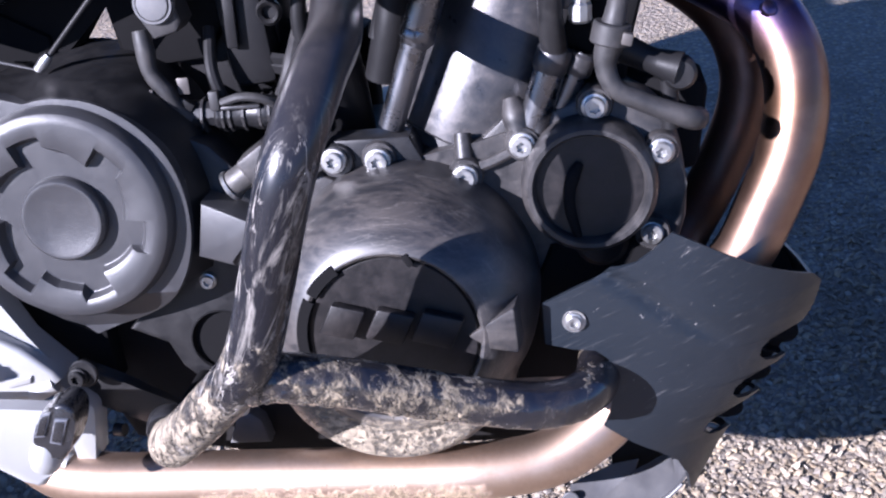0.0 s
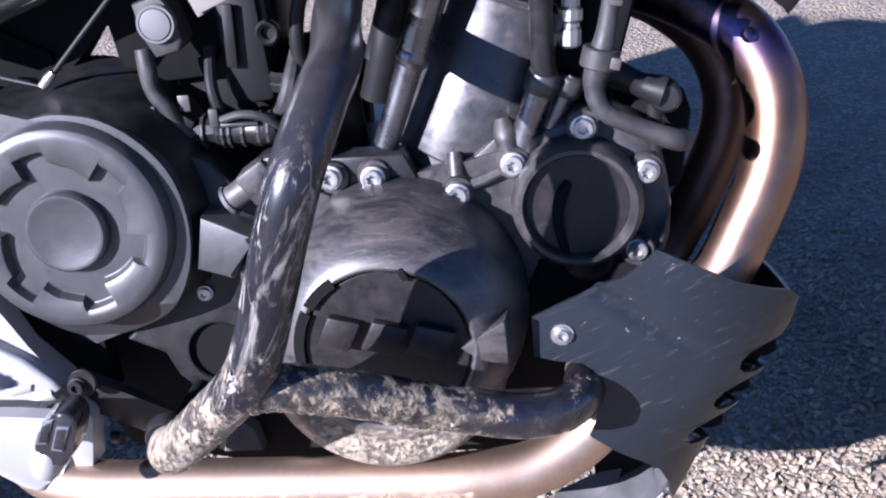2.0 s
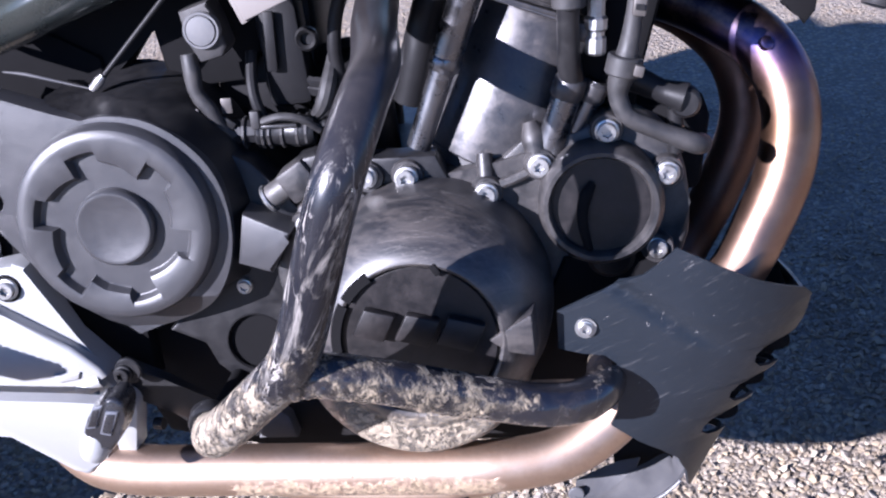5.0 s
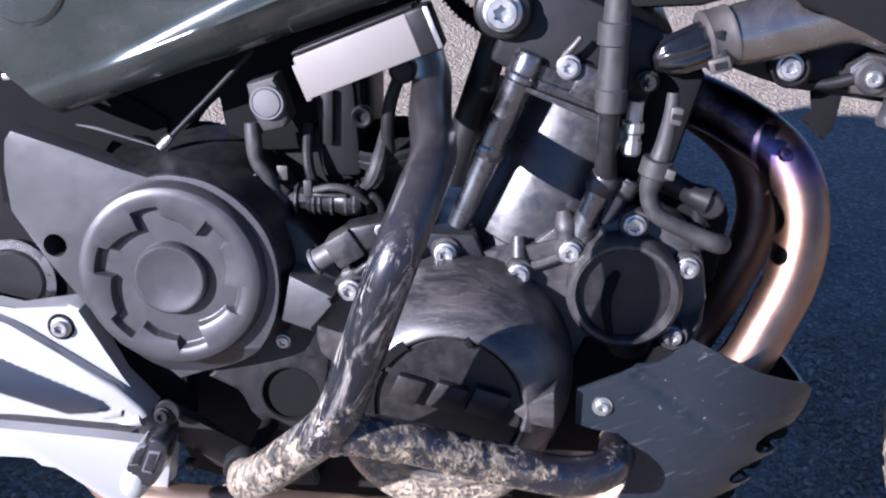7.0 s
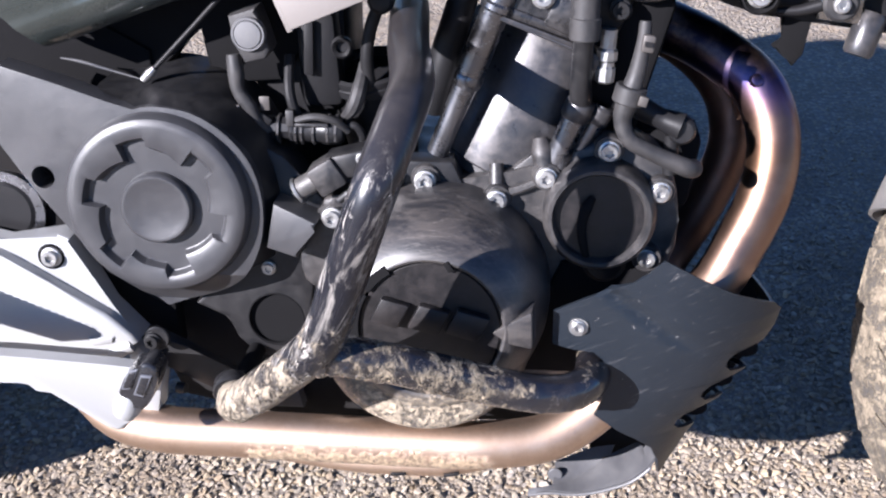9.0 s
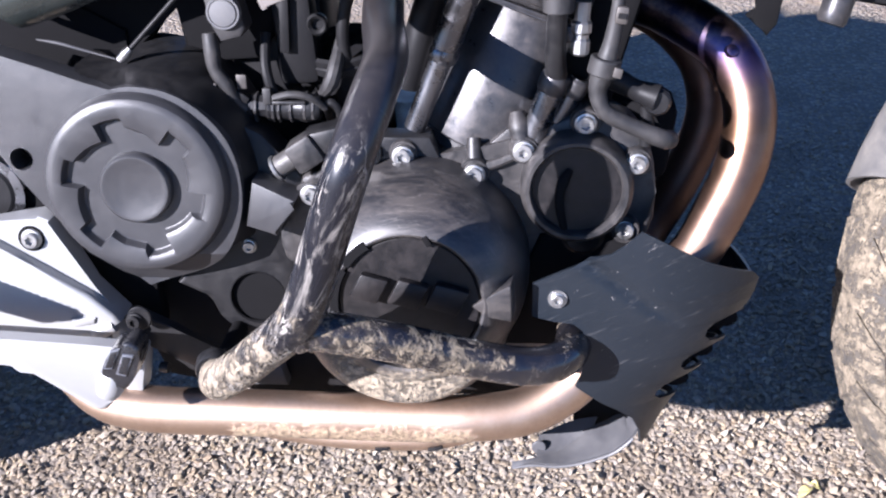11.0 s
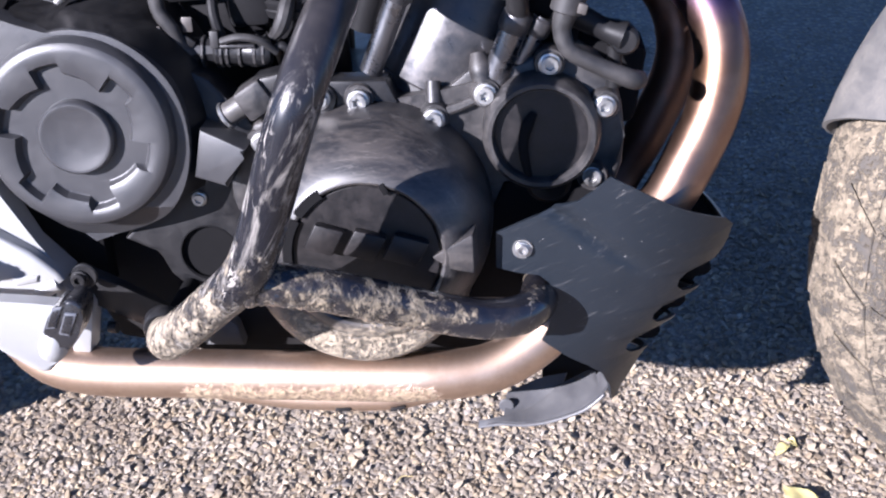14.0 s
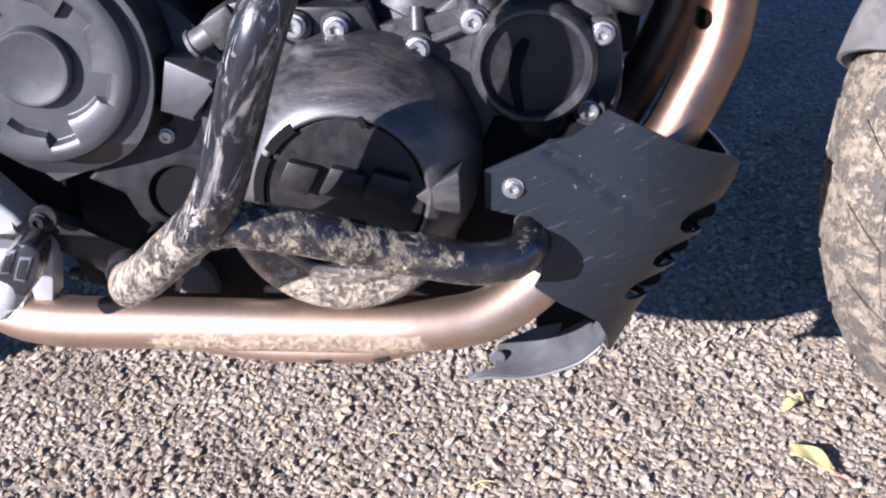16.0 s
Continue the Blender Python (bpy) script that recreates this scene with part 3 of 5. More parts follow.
    part("web_plate", pierced([(-0.100, 0.532), (-0.084, 0.524), (-0.056, 0.492), (-0.043, 0.474), (-0.062, 0.415), (-0.066, 0.385), (-0.069, 0.355), (-0.084, 0.339), (-0.100, 0.334), (-0.118, 0.337), (-0.134, 0.353), (-0.142, 0.372), (-0.17, 0.385), (-0.12, 0.44)], [(-0.098, 0.3725, 0.0250)], -0.004, 0.03, 0.004), BLACK, cover)
    bm = prism([(-0.0880, 0.4920), (-0.0520, 0.4760), (-0.0560, 0.4710), (-0.0700, 0.4440), (-0.0965, 0.4515)], -0.034, 0.01, 0.003)
    for v in bm.verts:
        if v.co.y < -0.02:
            v.co.y += -0.10 * (v.co.x + 0.075)
    part("lug", bm, PLASTIC, cover, "raised lug")
    # disc behind the hole; its near-black colour stands in for shade
    part("screw_hole", lathe((-0.2795, -0.004, 0.5115), [(0.0125, 0.0), (0.0125, 0.004), (0.0, 0.004)], 28), PIT, cover, "near-black disc for the shade in a screw hole")
    bolt((-0.1015, -0.006, 0.4225), 0.0050, cover)


chain_cover()


def crankcase():
    case = part("crankcase", prism(rounded([(-0.066, 0.40), (-0.056, 0.46), (-0.02, 0.498), (0.06, 0.505), (0.13, 0.520), (0.19, 0.545), (0.236, 0.520), (0.245, 0.45),
                                    (0.215, 0.39), (0.17, 0.33), (0.09, 0.29), (-0.02, 0.29), (-0.066, 0.335)], 3), 0.0, 0.16, 0.005), CASE, bike, "black alloy crankcase")
    # the near-black colour stands in for the shade over this part
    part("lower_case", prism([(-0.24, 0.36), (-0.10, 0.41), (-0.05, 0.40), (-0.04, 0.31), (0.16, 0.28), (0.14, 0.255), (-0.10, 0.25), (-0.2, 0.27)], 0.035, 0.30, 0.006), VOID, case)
    part("gearbox_case", prism(rounded([(-0.24, 0.30), (-0.20, 0.42), (-0.05, 0.45), (0.12, 0.46), (0.20, 0.43), (0.18, 0.32), (0.08, 0.27), (-0.1, 0.26)], 3), 0.10, 0.42, 0.02), CASE, case)
    # the round pocket beside the clutch, its near-black colour standing in for shade
    part("pivot_pocket", lathe((-0.098, 0.0, 0.3725), [(0.0, -0.032), (0.0225, -0.032), (0.0235, 0.0035), (0.0245, 0.0048), (0.0255, 0.0042), (0.0265, 0.0)], 48), PIT, case, "round pocket coloured near-black for its shade")
    # added near-black plate; the shade between clutch cover and guard as colour
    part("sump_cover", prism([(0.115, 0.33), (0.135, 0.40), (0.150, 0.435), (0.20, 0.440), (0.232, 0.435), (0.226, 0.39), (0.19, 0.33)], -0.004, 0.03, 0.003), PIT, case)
    # ears that carry the case bolts
    for u, w, top in ((0.036, 0.508, 0.52), (0.006, 0.508, 0.52), (0.095, 0.492, 0.515), (0.136, 0.512, 0.53), (0.186, 0.536, 0.55), (0.229, 0.502, 0.515), (0.221, 0.442, 0.445), (-0.041, 0.477, 0.485)):
        part("bolt_boss", lathe((u, 0.02, w), [(0.0125, 0.0), (0.0125, 0.026), (0.0115, 0.028), (0.0, 0.028)], 24), CASE, case)
    part("flange", prism([(-0.02, 0.492), (0.004, 0.522), (0.058, 0.522), (0.068, 0.500), (0.06, 0.48), (0.0, 0.475)], -0.004, 0.02, 0.003), BLACK, case)
    part("rib", tube([(0.098, -0.003, 0.494), (0.12, -0.004, 0.502), (0.142, -0.003, 0.514)], 0.004, 4, 10), CASE, case)
    part("cover_flange", prism(rounded([(-0.072, 0.438), (-0.052, 0.474), (-0.050, 0.488), (-0.034, 0.494), (-0.005, 0.500), (0.010, 0.480), (-0.020, 0.425), (-0.062, 0.408)], 3), -0.012, 0.02, 0.004), CASE, case)
    part("flange_web", tube([(-0.036, -0.012, 0.489), (-0.026, -0.014, 0.497), (-0.010, -0.014, 0.503)], 0.0035, 4, 12), CASE, case)
    for at in ((0.036, -0.012, 0.508), (0.005, -0.012, 0.510), (0.095, -0.012, 0.492), (0.136, -0.010, 0.512), (0.186, -0.010, 0.536), (0.229, -0.010, 0.502),
               (0.221, -0.006, 0.442), (-0.041, -0.022, 0.477)):
        bolt(at, 0.0072, case, label="bright socket-headed bolt")
    # outlined like the sunlit patch; the pale colour stands in for that sun
    part("sump_side", prism([(-0.1060, 0.2965), (-0.0960, 0.2965), (-0.0880, 0.2895), (-0.0830, 0.270), (-0.117, 0.270)], 0.020, 0.05, 0.002), ALLOY_GREY, case, "pale sump patch with sunlight put into its colour")
    part("drain_tab", block((0.141, -0.016, 0.3060), (0.034, 0.012, 0.006), (0, 6, 0), 0.0015), ALLOY_GREY, case)
    bolt((-0.092, -0.010, 0.318), 0.0048, case)
    return case


case = crankcase()


def clutch_cover():
    at, axis = (0.046, 0.006, 0.410), Vector((0, -1, -0.01))
    cover = part("clutch_cover", lathe(at, [(0.0955, 0.0), (0.0955, 0.022), (0.0945, 0.038), (0.0908, 0.056), (0.0848, 0.071), (0.0775, 0.083), (0.0695, 0.0912),
                                            (0.0630, 0.0958), (0.0610, 0.0962), (0.0590, 0.0950), (0.0580, 0.088), (0.0, 0.088)], 96, axis), COVER, bike,
                 "round black clutch cover, scuffed, mud on its lower edge")
    part("lower_bulge", lathe((0.038, 0.006, 0.389), [(0.090, 0.0), (0.090, 0.055), (0.087, 0.068), (0.080, 0.078), (0.070, 0.0825), (0.0, 0.083)], 80, axis), COVER, cover)
    top = Vector(at) + axis.normalized() * 0.0925
    disc = part("name_disc", lathe(top - axis.normalized() * 0.008, [(0.0572, 0.0), (0.0572, 0.0070), (0.0560, 0.0082), (0.0, 0.0092)], 64, axis), DISC, cover)
    up = Vector((0, -0.01, 1)).normalized()
    for u, w, wide in ((-0.031, 0.016, 0.022), (0.000, 0.011, 0.024), (0.031, 0.007, 0.026)):
        mid = top + axis.normalized() * 0.0055 + Vector((u, 0, 0)) + up * w
        bm = block((0, 0, 0), (wide, 0.008, 0.023), (0, 0, 0), 0.0015)
        for v in bm.verts:
            v.co.x += 0.45 * v.co.z
            v.co.z -= 0.28 * v.co.x
        bmesh.ops.transform(bm, matrix=Matrix.Translation(mid) @ Matrix.Rotation(math.atan(0.01), 4, "X"), verts=bm.verts)
        part("emblem_bar", bm, DISC, disc)
    # raised near-black strips for the shade in recesses round the disc, and the raised lip that the mud has scoured
    for a0, a1 in ((122, 146), (150, 192)):
        bm, rows = bmesh.new(), []
        for a in np.linspace(radians(a0), radians(a1), 14):
            rows.append([bm.verts.new(top + Vector((r * math.cos(a), 0, 0)) + up * r * math.sin(a) + axis.normalized() * h) for r, h in ((0.0560, 0.0010), (0.0572, 0.0042), (0.0640, 0.0040), (0.0652, 0.0010))])
        for p, q in zip(rows, rows[1:]):
            for n in range(3):
                bm.faces.new((p[n], p[n + 1], q[n + 1], q[n]))
        thicken(bm, 0.002)
        part("rim_pocket", bm, PIT, cover, "near-black strip for the shade in a rim recess")
    q = top + Vector((0.058 * math.cos(radians(74)), 0, 0)) + up * 0.058 * math.sin(radians(74))
    part("rim_notch", block(q, (0.005, 0.010, 0.009), (0, -30, 0), 0.001), PIT, cover)
    # raised pad whose corners follow the edge of the sunlit patch
    bm = bmesh.new()
    face = [bm.verts.new(q) for q in ((0.096, -0.090, 0.4085), (0.1275, -0.0905, 0.428), (0.1285, -0.0885, 0.394), (0.1085, -0.0885, 0.398))]
    foot = [bm.verts.new((v.co.x + 0.004, -0.045, v.co.z - 0.002)) for v in face]
    bm.faces.new(face)
    bm.faces.new(foot[::-1])
    for k in range(4):
        bm.faces.new((face[k], foot[k], foot[(k + 1) % 4], face[(k + 1) % 4]))
    bmesh.ops.bevel(bm, geom=list(bm.edges), offset=0.0015, segments=2, profile=0.5, affect="EDGES", clamp_overlap=True)
    part("side_pad", bm, COVER, cover, "scuffed raised pad in the outline of a sunlit patch")


clutch_cover()


def filter_cover():
    at = (0.180, 0.004, 0.482)
    ring = part("filter_cover", lathe(at, [(0.047, 0.0), (0.047, 0.018), (0.0455, 0.025), (0.042, 0.029), (0.039, 0.029), (0.037, 0.026), (0.0365, 0.020), (0.0, 0.021)], 72),
                CASE, bike, "round black oil filter cover with a raised rib")
    part("rib", tube([(0.1740, -0.018, 0.499), (0.1690, -0.022, 0.491), (0.1660, -0.023, 0.480), (0.1662, -0.022, 0.466), (0.1700, -0.017, 0.446)], [0.0030, 0.0050, 0.0042, 0.0038, 0.0030], 5, 12), PIT, ring)
    part("cap_face", lathe(at, [(0.0364, 0.018), (0.0364, 0.0212), (0.0, 0.0222)], 64), DISC, ring)
    part("drain_swell", lathe((0.186, 0.008, 0.437), [(0.020, 0.0), (0.019, 0.012), (0.015, 0.016), (0.0, 0.018)], 32), BLACK, ring)


filter_cover()


def cylinder():
    lean = Vector((0.40, 0, 0.917))
    base = Vector((0.095, 0.074, 0.50))
    body = part("cylinder", lathe(base, [(0.063, 0.0), (0.063, 0.125), (0.061, 0.128), (0.0, 0.128)], 64, lean), CYL, bike, "satin black cylinder barrel")
    part("stud_tube", tube([(0.044, 0.012, 0.525), (0.066, 0.008, 0.580), (0.071, 0.008, 0.592), (0.094, 0.002, 0.652)], [0.0092, 0.0092, 0.0118, 0.0118], 4, 24), CHROME_BLACK, body, "glossy black stud tube")
    part("tube_joint", lathe((0.0695, 0.008, 0.588), [(0.0095, -0.006), (0.0122, -0.002), (0.0126, 0.003), (0.0120, 0.006)], 28, lean), CHROME_BLACK, body)
    part("stud_tube", tube([(0.143, 0.004, 0.520), (0.162, 0.0, 0.573)], 0.0108, 4, 24), CHROME_BLACK, body)
    part("collar", lathe((0.159, -0.001, 0.566), [(0.0112, -0.006), (0.0122, -0.004), (0.0122, 0.008), (0.0105, 0.011), (0.0, 0.011)], 32, (0.35, -0.05, 0.93)), CYL, body)
    part("stud_tube", tube([(0.162, 0.010, 0.530), (0.182, 0.006, 0.570)], 0.0085, 4, 20), CHROME_BLACK, body)
    part("collar", lathe((0.177, 0.005, 0.560), [(0.0088, -0.005), (0.0096, -0.003), (0.0096, 0.008), (0.0080, 0.010), (0.0, 0.010)], 28, (0.42, -0.05, 0.9)), CYL, body)
    part("base_casting", tube([(0.130, 0.006, 0.541), (0.132, 0.002, 0.530), (0.135, -0.001, 0.515)], [0.006, 0.0095, 0.0085], 5, 18), CASE, body)
    part("base_casting", tube([(0.094, 0.006, 0.518), (0.0945, 0.002, 0.508), (0.095, -0.002, 0.494)], [0.006, 0.0065, 0.007], 5, 16), CASE, body)
    part("base_web", prism([(0.098, 0.495), (0.142, 0.515), (0.152, 0.535), (0.128, 0.532), (0.108, 0.515)], 0.004, 0.03, 0.003), CASE, body)
    part("base_rim", lathe(base, [(0.064, -0.004), (0.064, 0.004), (0.062, 0.006)], 64, lean), CASE, body)
    part("far_barrel", block((0.115, 0.26, 0.57), (0.10, 0.26, 0.16), (0, 23, 0), 0.01), CASE, body)
    head = part("cylinder_head", block((0.140, 0.19, 0.672), (0.125, 0.38, 0.075), (0, 23, 0), 0.006), DARK, bike, "black cylinder head with bolted cover")
    part("frame_spar", prism([(0.085, 0.715), (0.150, 0.690), (0.235, 0.695), (0.300, 0.715), (0.300, 0.775), (0.085, 0.775)], 0.075, 0.14, 0.008), DARK, head, "black frame spar over the head")
    part("gasket_step", block((0.121, 0.068, 0.6335), (0.080, 0.150, 0.004), (0, 20, 0), 0.001), CYL, head)
    part("head_flange", block((0.123, 0.068, 0.6395), (0.082, 0.146, 0.008), (0, 20, 0), 0.002), HEAD, head)
    part("stud_cap", lathe((0.0928, 0.001, 0.6470), [(0.0120, 0.0), (0.0140, 0.002), (0.0140, 0.006), (0.0122, 0.008), (0.0122, 0.020), (0.0105, 0.024), (0.0, 0.025)], 32, (0.36, -0.04, 0.93)), CHROME_BLACK, head)
    part("frame_downtube", tube([(0.084, 0.055, 0.715), (0.0716, 0.05, 0.675), (0.0611, 0.05, 0.640), (0.0498, 0.05, 0.605), (0.0447, 0.05, 0.585), (0.034, 0.055, 0.550)], 0.0125, 5, 24), DARK, head, "black frame downtube")
    part("cam_cover", prism([(0.088, 0.668), (0.111, 0.660), (0.150, 0.648), (0.153, 0.622), (0.097, 0.6435), (0.083, 0.6475)], -0.002, 0.06, 0.003), HEAD, head)
    part("gasket_edge", tube([(0.094, -0.006, 0.6430), (0.125, -0.006, 0.6305), (0.153, -0.006, 0.6195)], 0.0016, 4, 10), CYL, head, "thin bright gasket edge")
    part("lifting_lug", tube([(0.1265, -0.010, 0.669), (0.1320, -0.012, 0.6755), (0.1385, -0.012, 0.6835)], [0.0030, 0.0026, 0.0022], 4, 12), CLAMP, head)
    part("vent_boss", block((0.147, -0.004, 0.650), (0.020, 0.014, 0.016), (0, 20, 0), 0.003), CYL, head)
    # ribbed cable sheath that passes behind the frame bolt
    sheath = part("ribbed_sheath", tube([(0.030, 0.05, 0.708), (0.044, 0.05, 0.693), (0.058, 0.05, 0.683), (0.074, 0.05, 0.668)], 0.006, 6, 16), PIT, head)
    for q in curve_points([(0.032, 0.05, 0.705), (0.044, 0.05, 0.693), (0.058, 0.05, 0.683)], 4):
        part("rib", lathe(q, [(0.006, -0.001), (0.0076, -0.0006), (0.0076, 0.0006), (0.006, 0.001)], 16, (0.8, 0, -0.6)), PIT, sheath)
    part("head_pad", block((0.150, -0.002, 0.645), (0.032, 0.02, 0.028), (0, 23, 0), 0.003), HEAD, head)
    bolt((0.130, -0.012, 0.661), 0.0075, head)
    bolt((0.190, -0.006, 0.650), 0.007, head, material=DARK)
    bolt((0.0795, -0.014, 0.7020), 0.0120, head, "frame_bolt", label="large bright frame bolt")
    part("bolt_collar", lathe((0.0795, 0.03, 0.7020), [(0.0225, 0.0), (0.0225, 0.036), (0.0205, 0.041), (0.017, 0.043), (0.0, 0.043)], 36), BLACK, head)


cylinder()


def hoses():
    hose = part("coolant_hose", tube([(0.166, -0.02, 0.75), (0.164, -0.023, 0.70), (0.163, -0.023, 0.665), (0.162, -0.023, 0.630)], [0.0092, 0.0100, 0.0110, 0.0112], 5, 24), RUBBER, bike, "dusty grey coolant hose")
    part("hose_end", tube([(0.162, -0.022, 0.634), (0.161, -0.016, 0.606), (0.161, -0.010, 0.588), (0.162, -0.003, 0.572)], [0.0082, 0.0082, 0.0088, 0.0092], 5, 20), BLACK, hose)
    for w in (0.639, 0.689):
        part("clamp_band", lathe((0.1625, -0.023, w), [(0.0108, -0.009), (0.0122, -0.008), (0.0122, 0.008), (0.0108, 0.009)], 32, (0.02, 0, 1)), RUBBER, hose)
    part("fitting", lathe((0.1795, -0.006, 0.592), [(0.0062, 0.0), (0.0080, 0.002), (0.0080, 0.012), (0.0066, 0.014), (0.0066, 0.017), (0.0085, 0.019), (0.0085, 0.026), (0.0064, 0.028), (0.0064, 0.043), (0.0, 0.043)], 10, (0.06, 0, 1)), STEEL, hose, "pale fitting", 15)
    part("fitting_block", block((0.1725, -0.004, 0.6085), (0.010, 0.010, 0.014), (0, 6, 0), 0.002), CLAMP, hose)
    bend = part("breather_hose", tube([(0.209, -0.018, 0.644), (0.208, -0.020, 0.628), (0.204, -0.021, 0.604), (0.198, -0.022, 0.582), (0.1945, -0.022, 0.566), (0.201, -0.023, 0.550), (0.222, -0.022, 0.538), (0.247, -0.020, 0.527), (0.254, -0.010, 0.523)],
                                      [0.0048, 0.0056, 0.0070, 0.0094, 0.0072, 0.0066, 0.0066, 0.0076, 0.0078], 6, 20), RUBBER, bike, "bent grey breather hose")
    part("clamp_band", lathe((0.199, -0.023, 0.587), [(0.0118, -0.007), (0.0126, -0.006), (0.0126, 0.006), (0.0118, 0.007)], 28, (0.25, 0, 1)), RUBBER, bend)
    part("clamp_screw", block((0.209, -0.034, 0.585), (0.007, 0.006, 0.008), (0, 15, 0), 0.001), CLAMP, bend)
    part("spring_clip", block((0.211, -0.029, 0.629), (0.010, 0.006, 0.014), (0, 8, 0), 0.002), CLAMP, bend)
    part("clip_slot", block((0.211, -0.0325, 0.629), (0.006, 0.002, 0.004), (0, 8, 0), 0.0), DARK, bend)
    part("stub", tube([(0.206, 0.0, 0.572), (0.225, 0.0, 0.562), (0.243, -0.004, 0.556)], [0.010, 0.0085, 0.0115], 4, 20), DARK, bend)
    part("stub_cap", lathe((0.243, 0.004, 0.553), [(0.0115, 0.0), (0.0115, 0.010), (0.009, 0.0135), (0.0, 0.014)], 28), BLACK, bend)
    part("elbow_post", tube([(0.236, 0.0, 0.548), (0.236, 0.0, 0.515)], 0.006, 4, 14), DARK, bend)


hoses()


def exhaust():
    low = [(-0.40, 0.10, 0.400), (-0.324, 0.020, 0.350), (-0.281, -0.012, 0.316), (-0.244, -0.036, 0.289), (-0.200, -0.04, 0.278), (-0.116, -0.04, 0.276), (-0.040, -0.04, 0.275),
           (0.035, -0.04, 0.274), (0.085, -0.04, 0.275), (0.138, -0.034, 0.280), (0.177, -0.023, 0.299), (0.201, -0.011, 0.324), (0.243, 0.012, 0.362), (0.285, 0.034, 0.404),
           (0.305, 0.045, 0.437), (0.323, 0.056, 0.476), (0.330, 0.068, 0.513), (0.325, 0.079, 0.545), (0.309, 0.090, 0.572), (0.280, 0.102, 0.592), (0.251, 0.113, 0.606), (0.20, 0.125, 0.625)]
    radii = [0.021, 0.020, 0.0185, 0.0190, 0.0210, 0.0210, 0.0210, 0.0210, 0.0210, 0.0210, 0.0210, 0.0210, 0.022, 0.022, 0.0230, 0.0230, 0.0230, 0.0230, 0.0230, 0.0230, 0.0230, 0.0230]
    pipe = part("exhaust_pipe", tube(low, radii, 8, 40), EXHAUST, bike, "bronze heat-tinted exhaust pipe, muddy along its underside")
    part("far_header", tube([(0.19, 0.05, 0.33), (0.225, 0.08, 0.365), (0.253, 0.112, 0.398), (0.278, 0.118, 0.442), (0.298, 0.122, 0.492), (0.299, 0.128, 0.529), (0.284, 0.135, 0.562), (0.25, 0.15, 0.59), (0.20, 0.16, 0.61)],
                            0.0195, 8, 32), SHADED_BRONZE, pipe)
    part("far_low_pipe", tube([(-0.2, 0.11, 0.252), (0.0, 0.11, 0.250), (0.12, 0.09, 0.258), (0.17, 0.06, 0.30), (0.19, 0.05, 0.33)], 0.018, 6, 28), BRONZE, pipe)
    part("collar", tube([(-0.268, -0.021, 0.3055), (-0.261, -0.026, 0.3005), (-0.254, -0.030, 0.2958)], [0.0190, 0.0203, 0.0190], 4, 36), EXHAUST, pipe)
    # the box under the low run; dark bars on its side stand in for two shaded dents
    bm = tube([(-0.150, -0.008, 0.254), (-0.11, -0.012, 0.2465), (-0.03, -0.015, 0.2400), (0.05, -0.015, 0.2400), (0.10, -0.010, 0.2475), (0.15, 0.0, 0.262)], [0.005, 0.0095, 0.0125, 0.0125, 0.0095, 0.005], 8, 24)
    part("collector", bm, BRONZE, pipe, "dull bronze collector with dark bars for two dents")
    for u, w, a in ((0.010, 0.2335, -4), (0.058, 0.2350, -12)):
        part("dent", block((u, -0.0268, w), (0.014, 0.004, 0.0032), (0, a, 0), 0.001), DARK, pipe)
    # port mass and two added blocks, sized to keep sun off the far header
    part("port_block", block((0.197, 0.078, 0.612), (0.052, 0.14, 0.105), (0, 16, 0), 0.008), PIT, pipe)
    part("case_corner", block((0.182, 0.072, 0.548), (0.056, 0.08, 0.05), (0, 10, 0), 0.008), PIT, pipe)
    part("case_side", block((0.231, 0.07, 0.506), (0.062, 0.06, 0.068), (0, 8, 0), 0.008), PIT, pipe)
    part("sensor_weld", lathe((0.3085, 0.068, 0.5755), [(0.0055, 0.0), (0.0055, 0.005), (0.004, 0.006), (0.0, 0.006)], 16, (0.4, -0.8, 0.5)), EXHAUST, pipe)


exhaust()


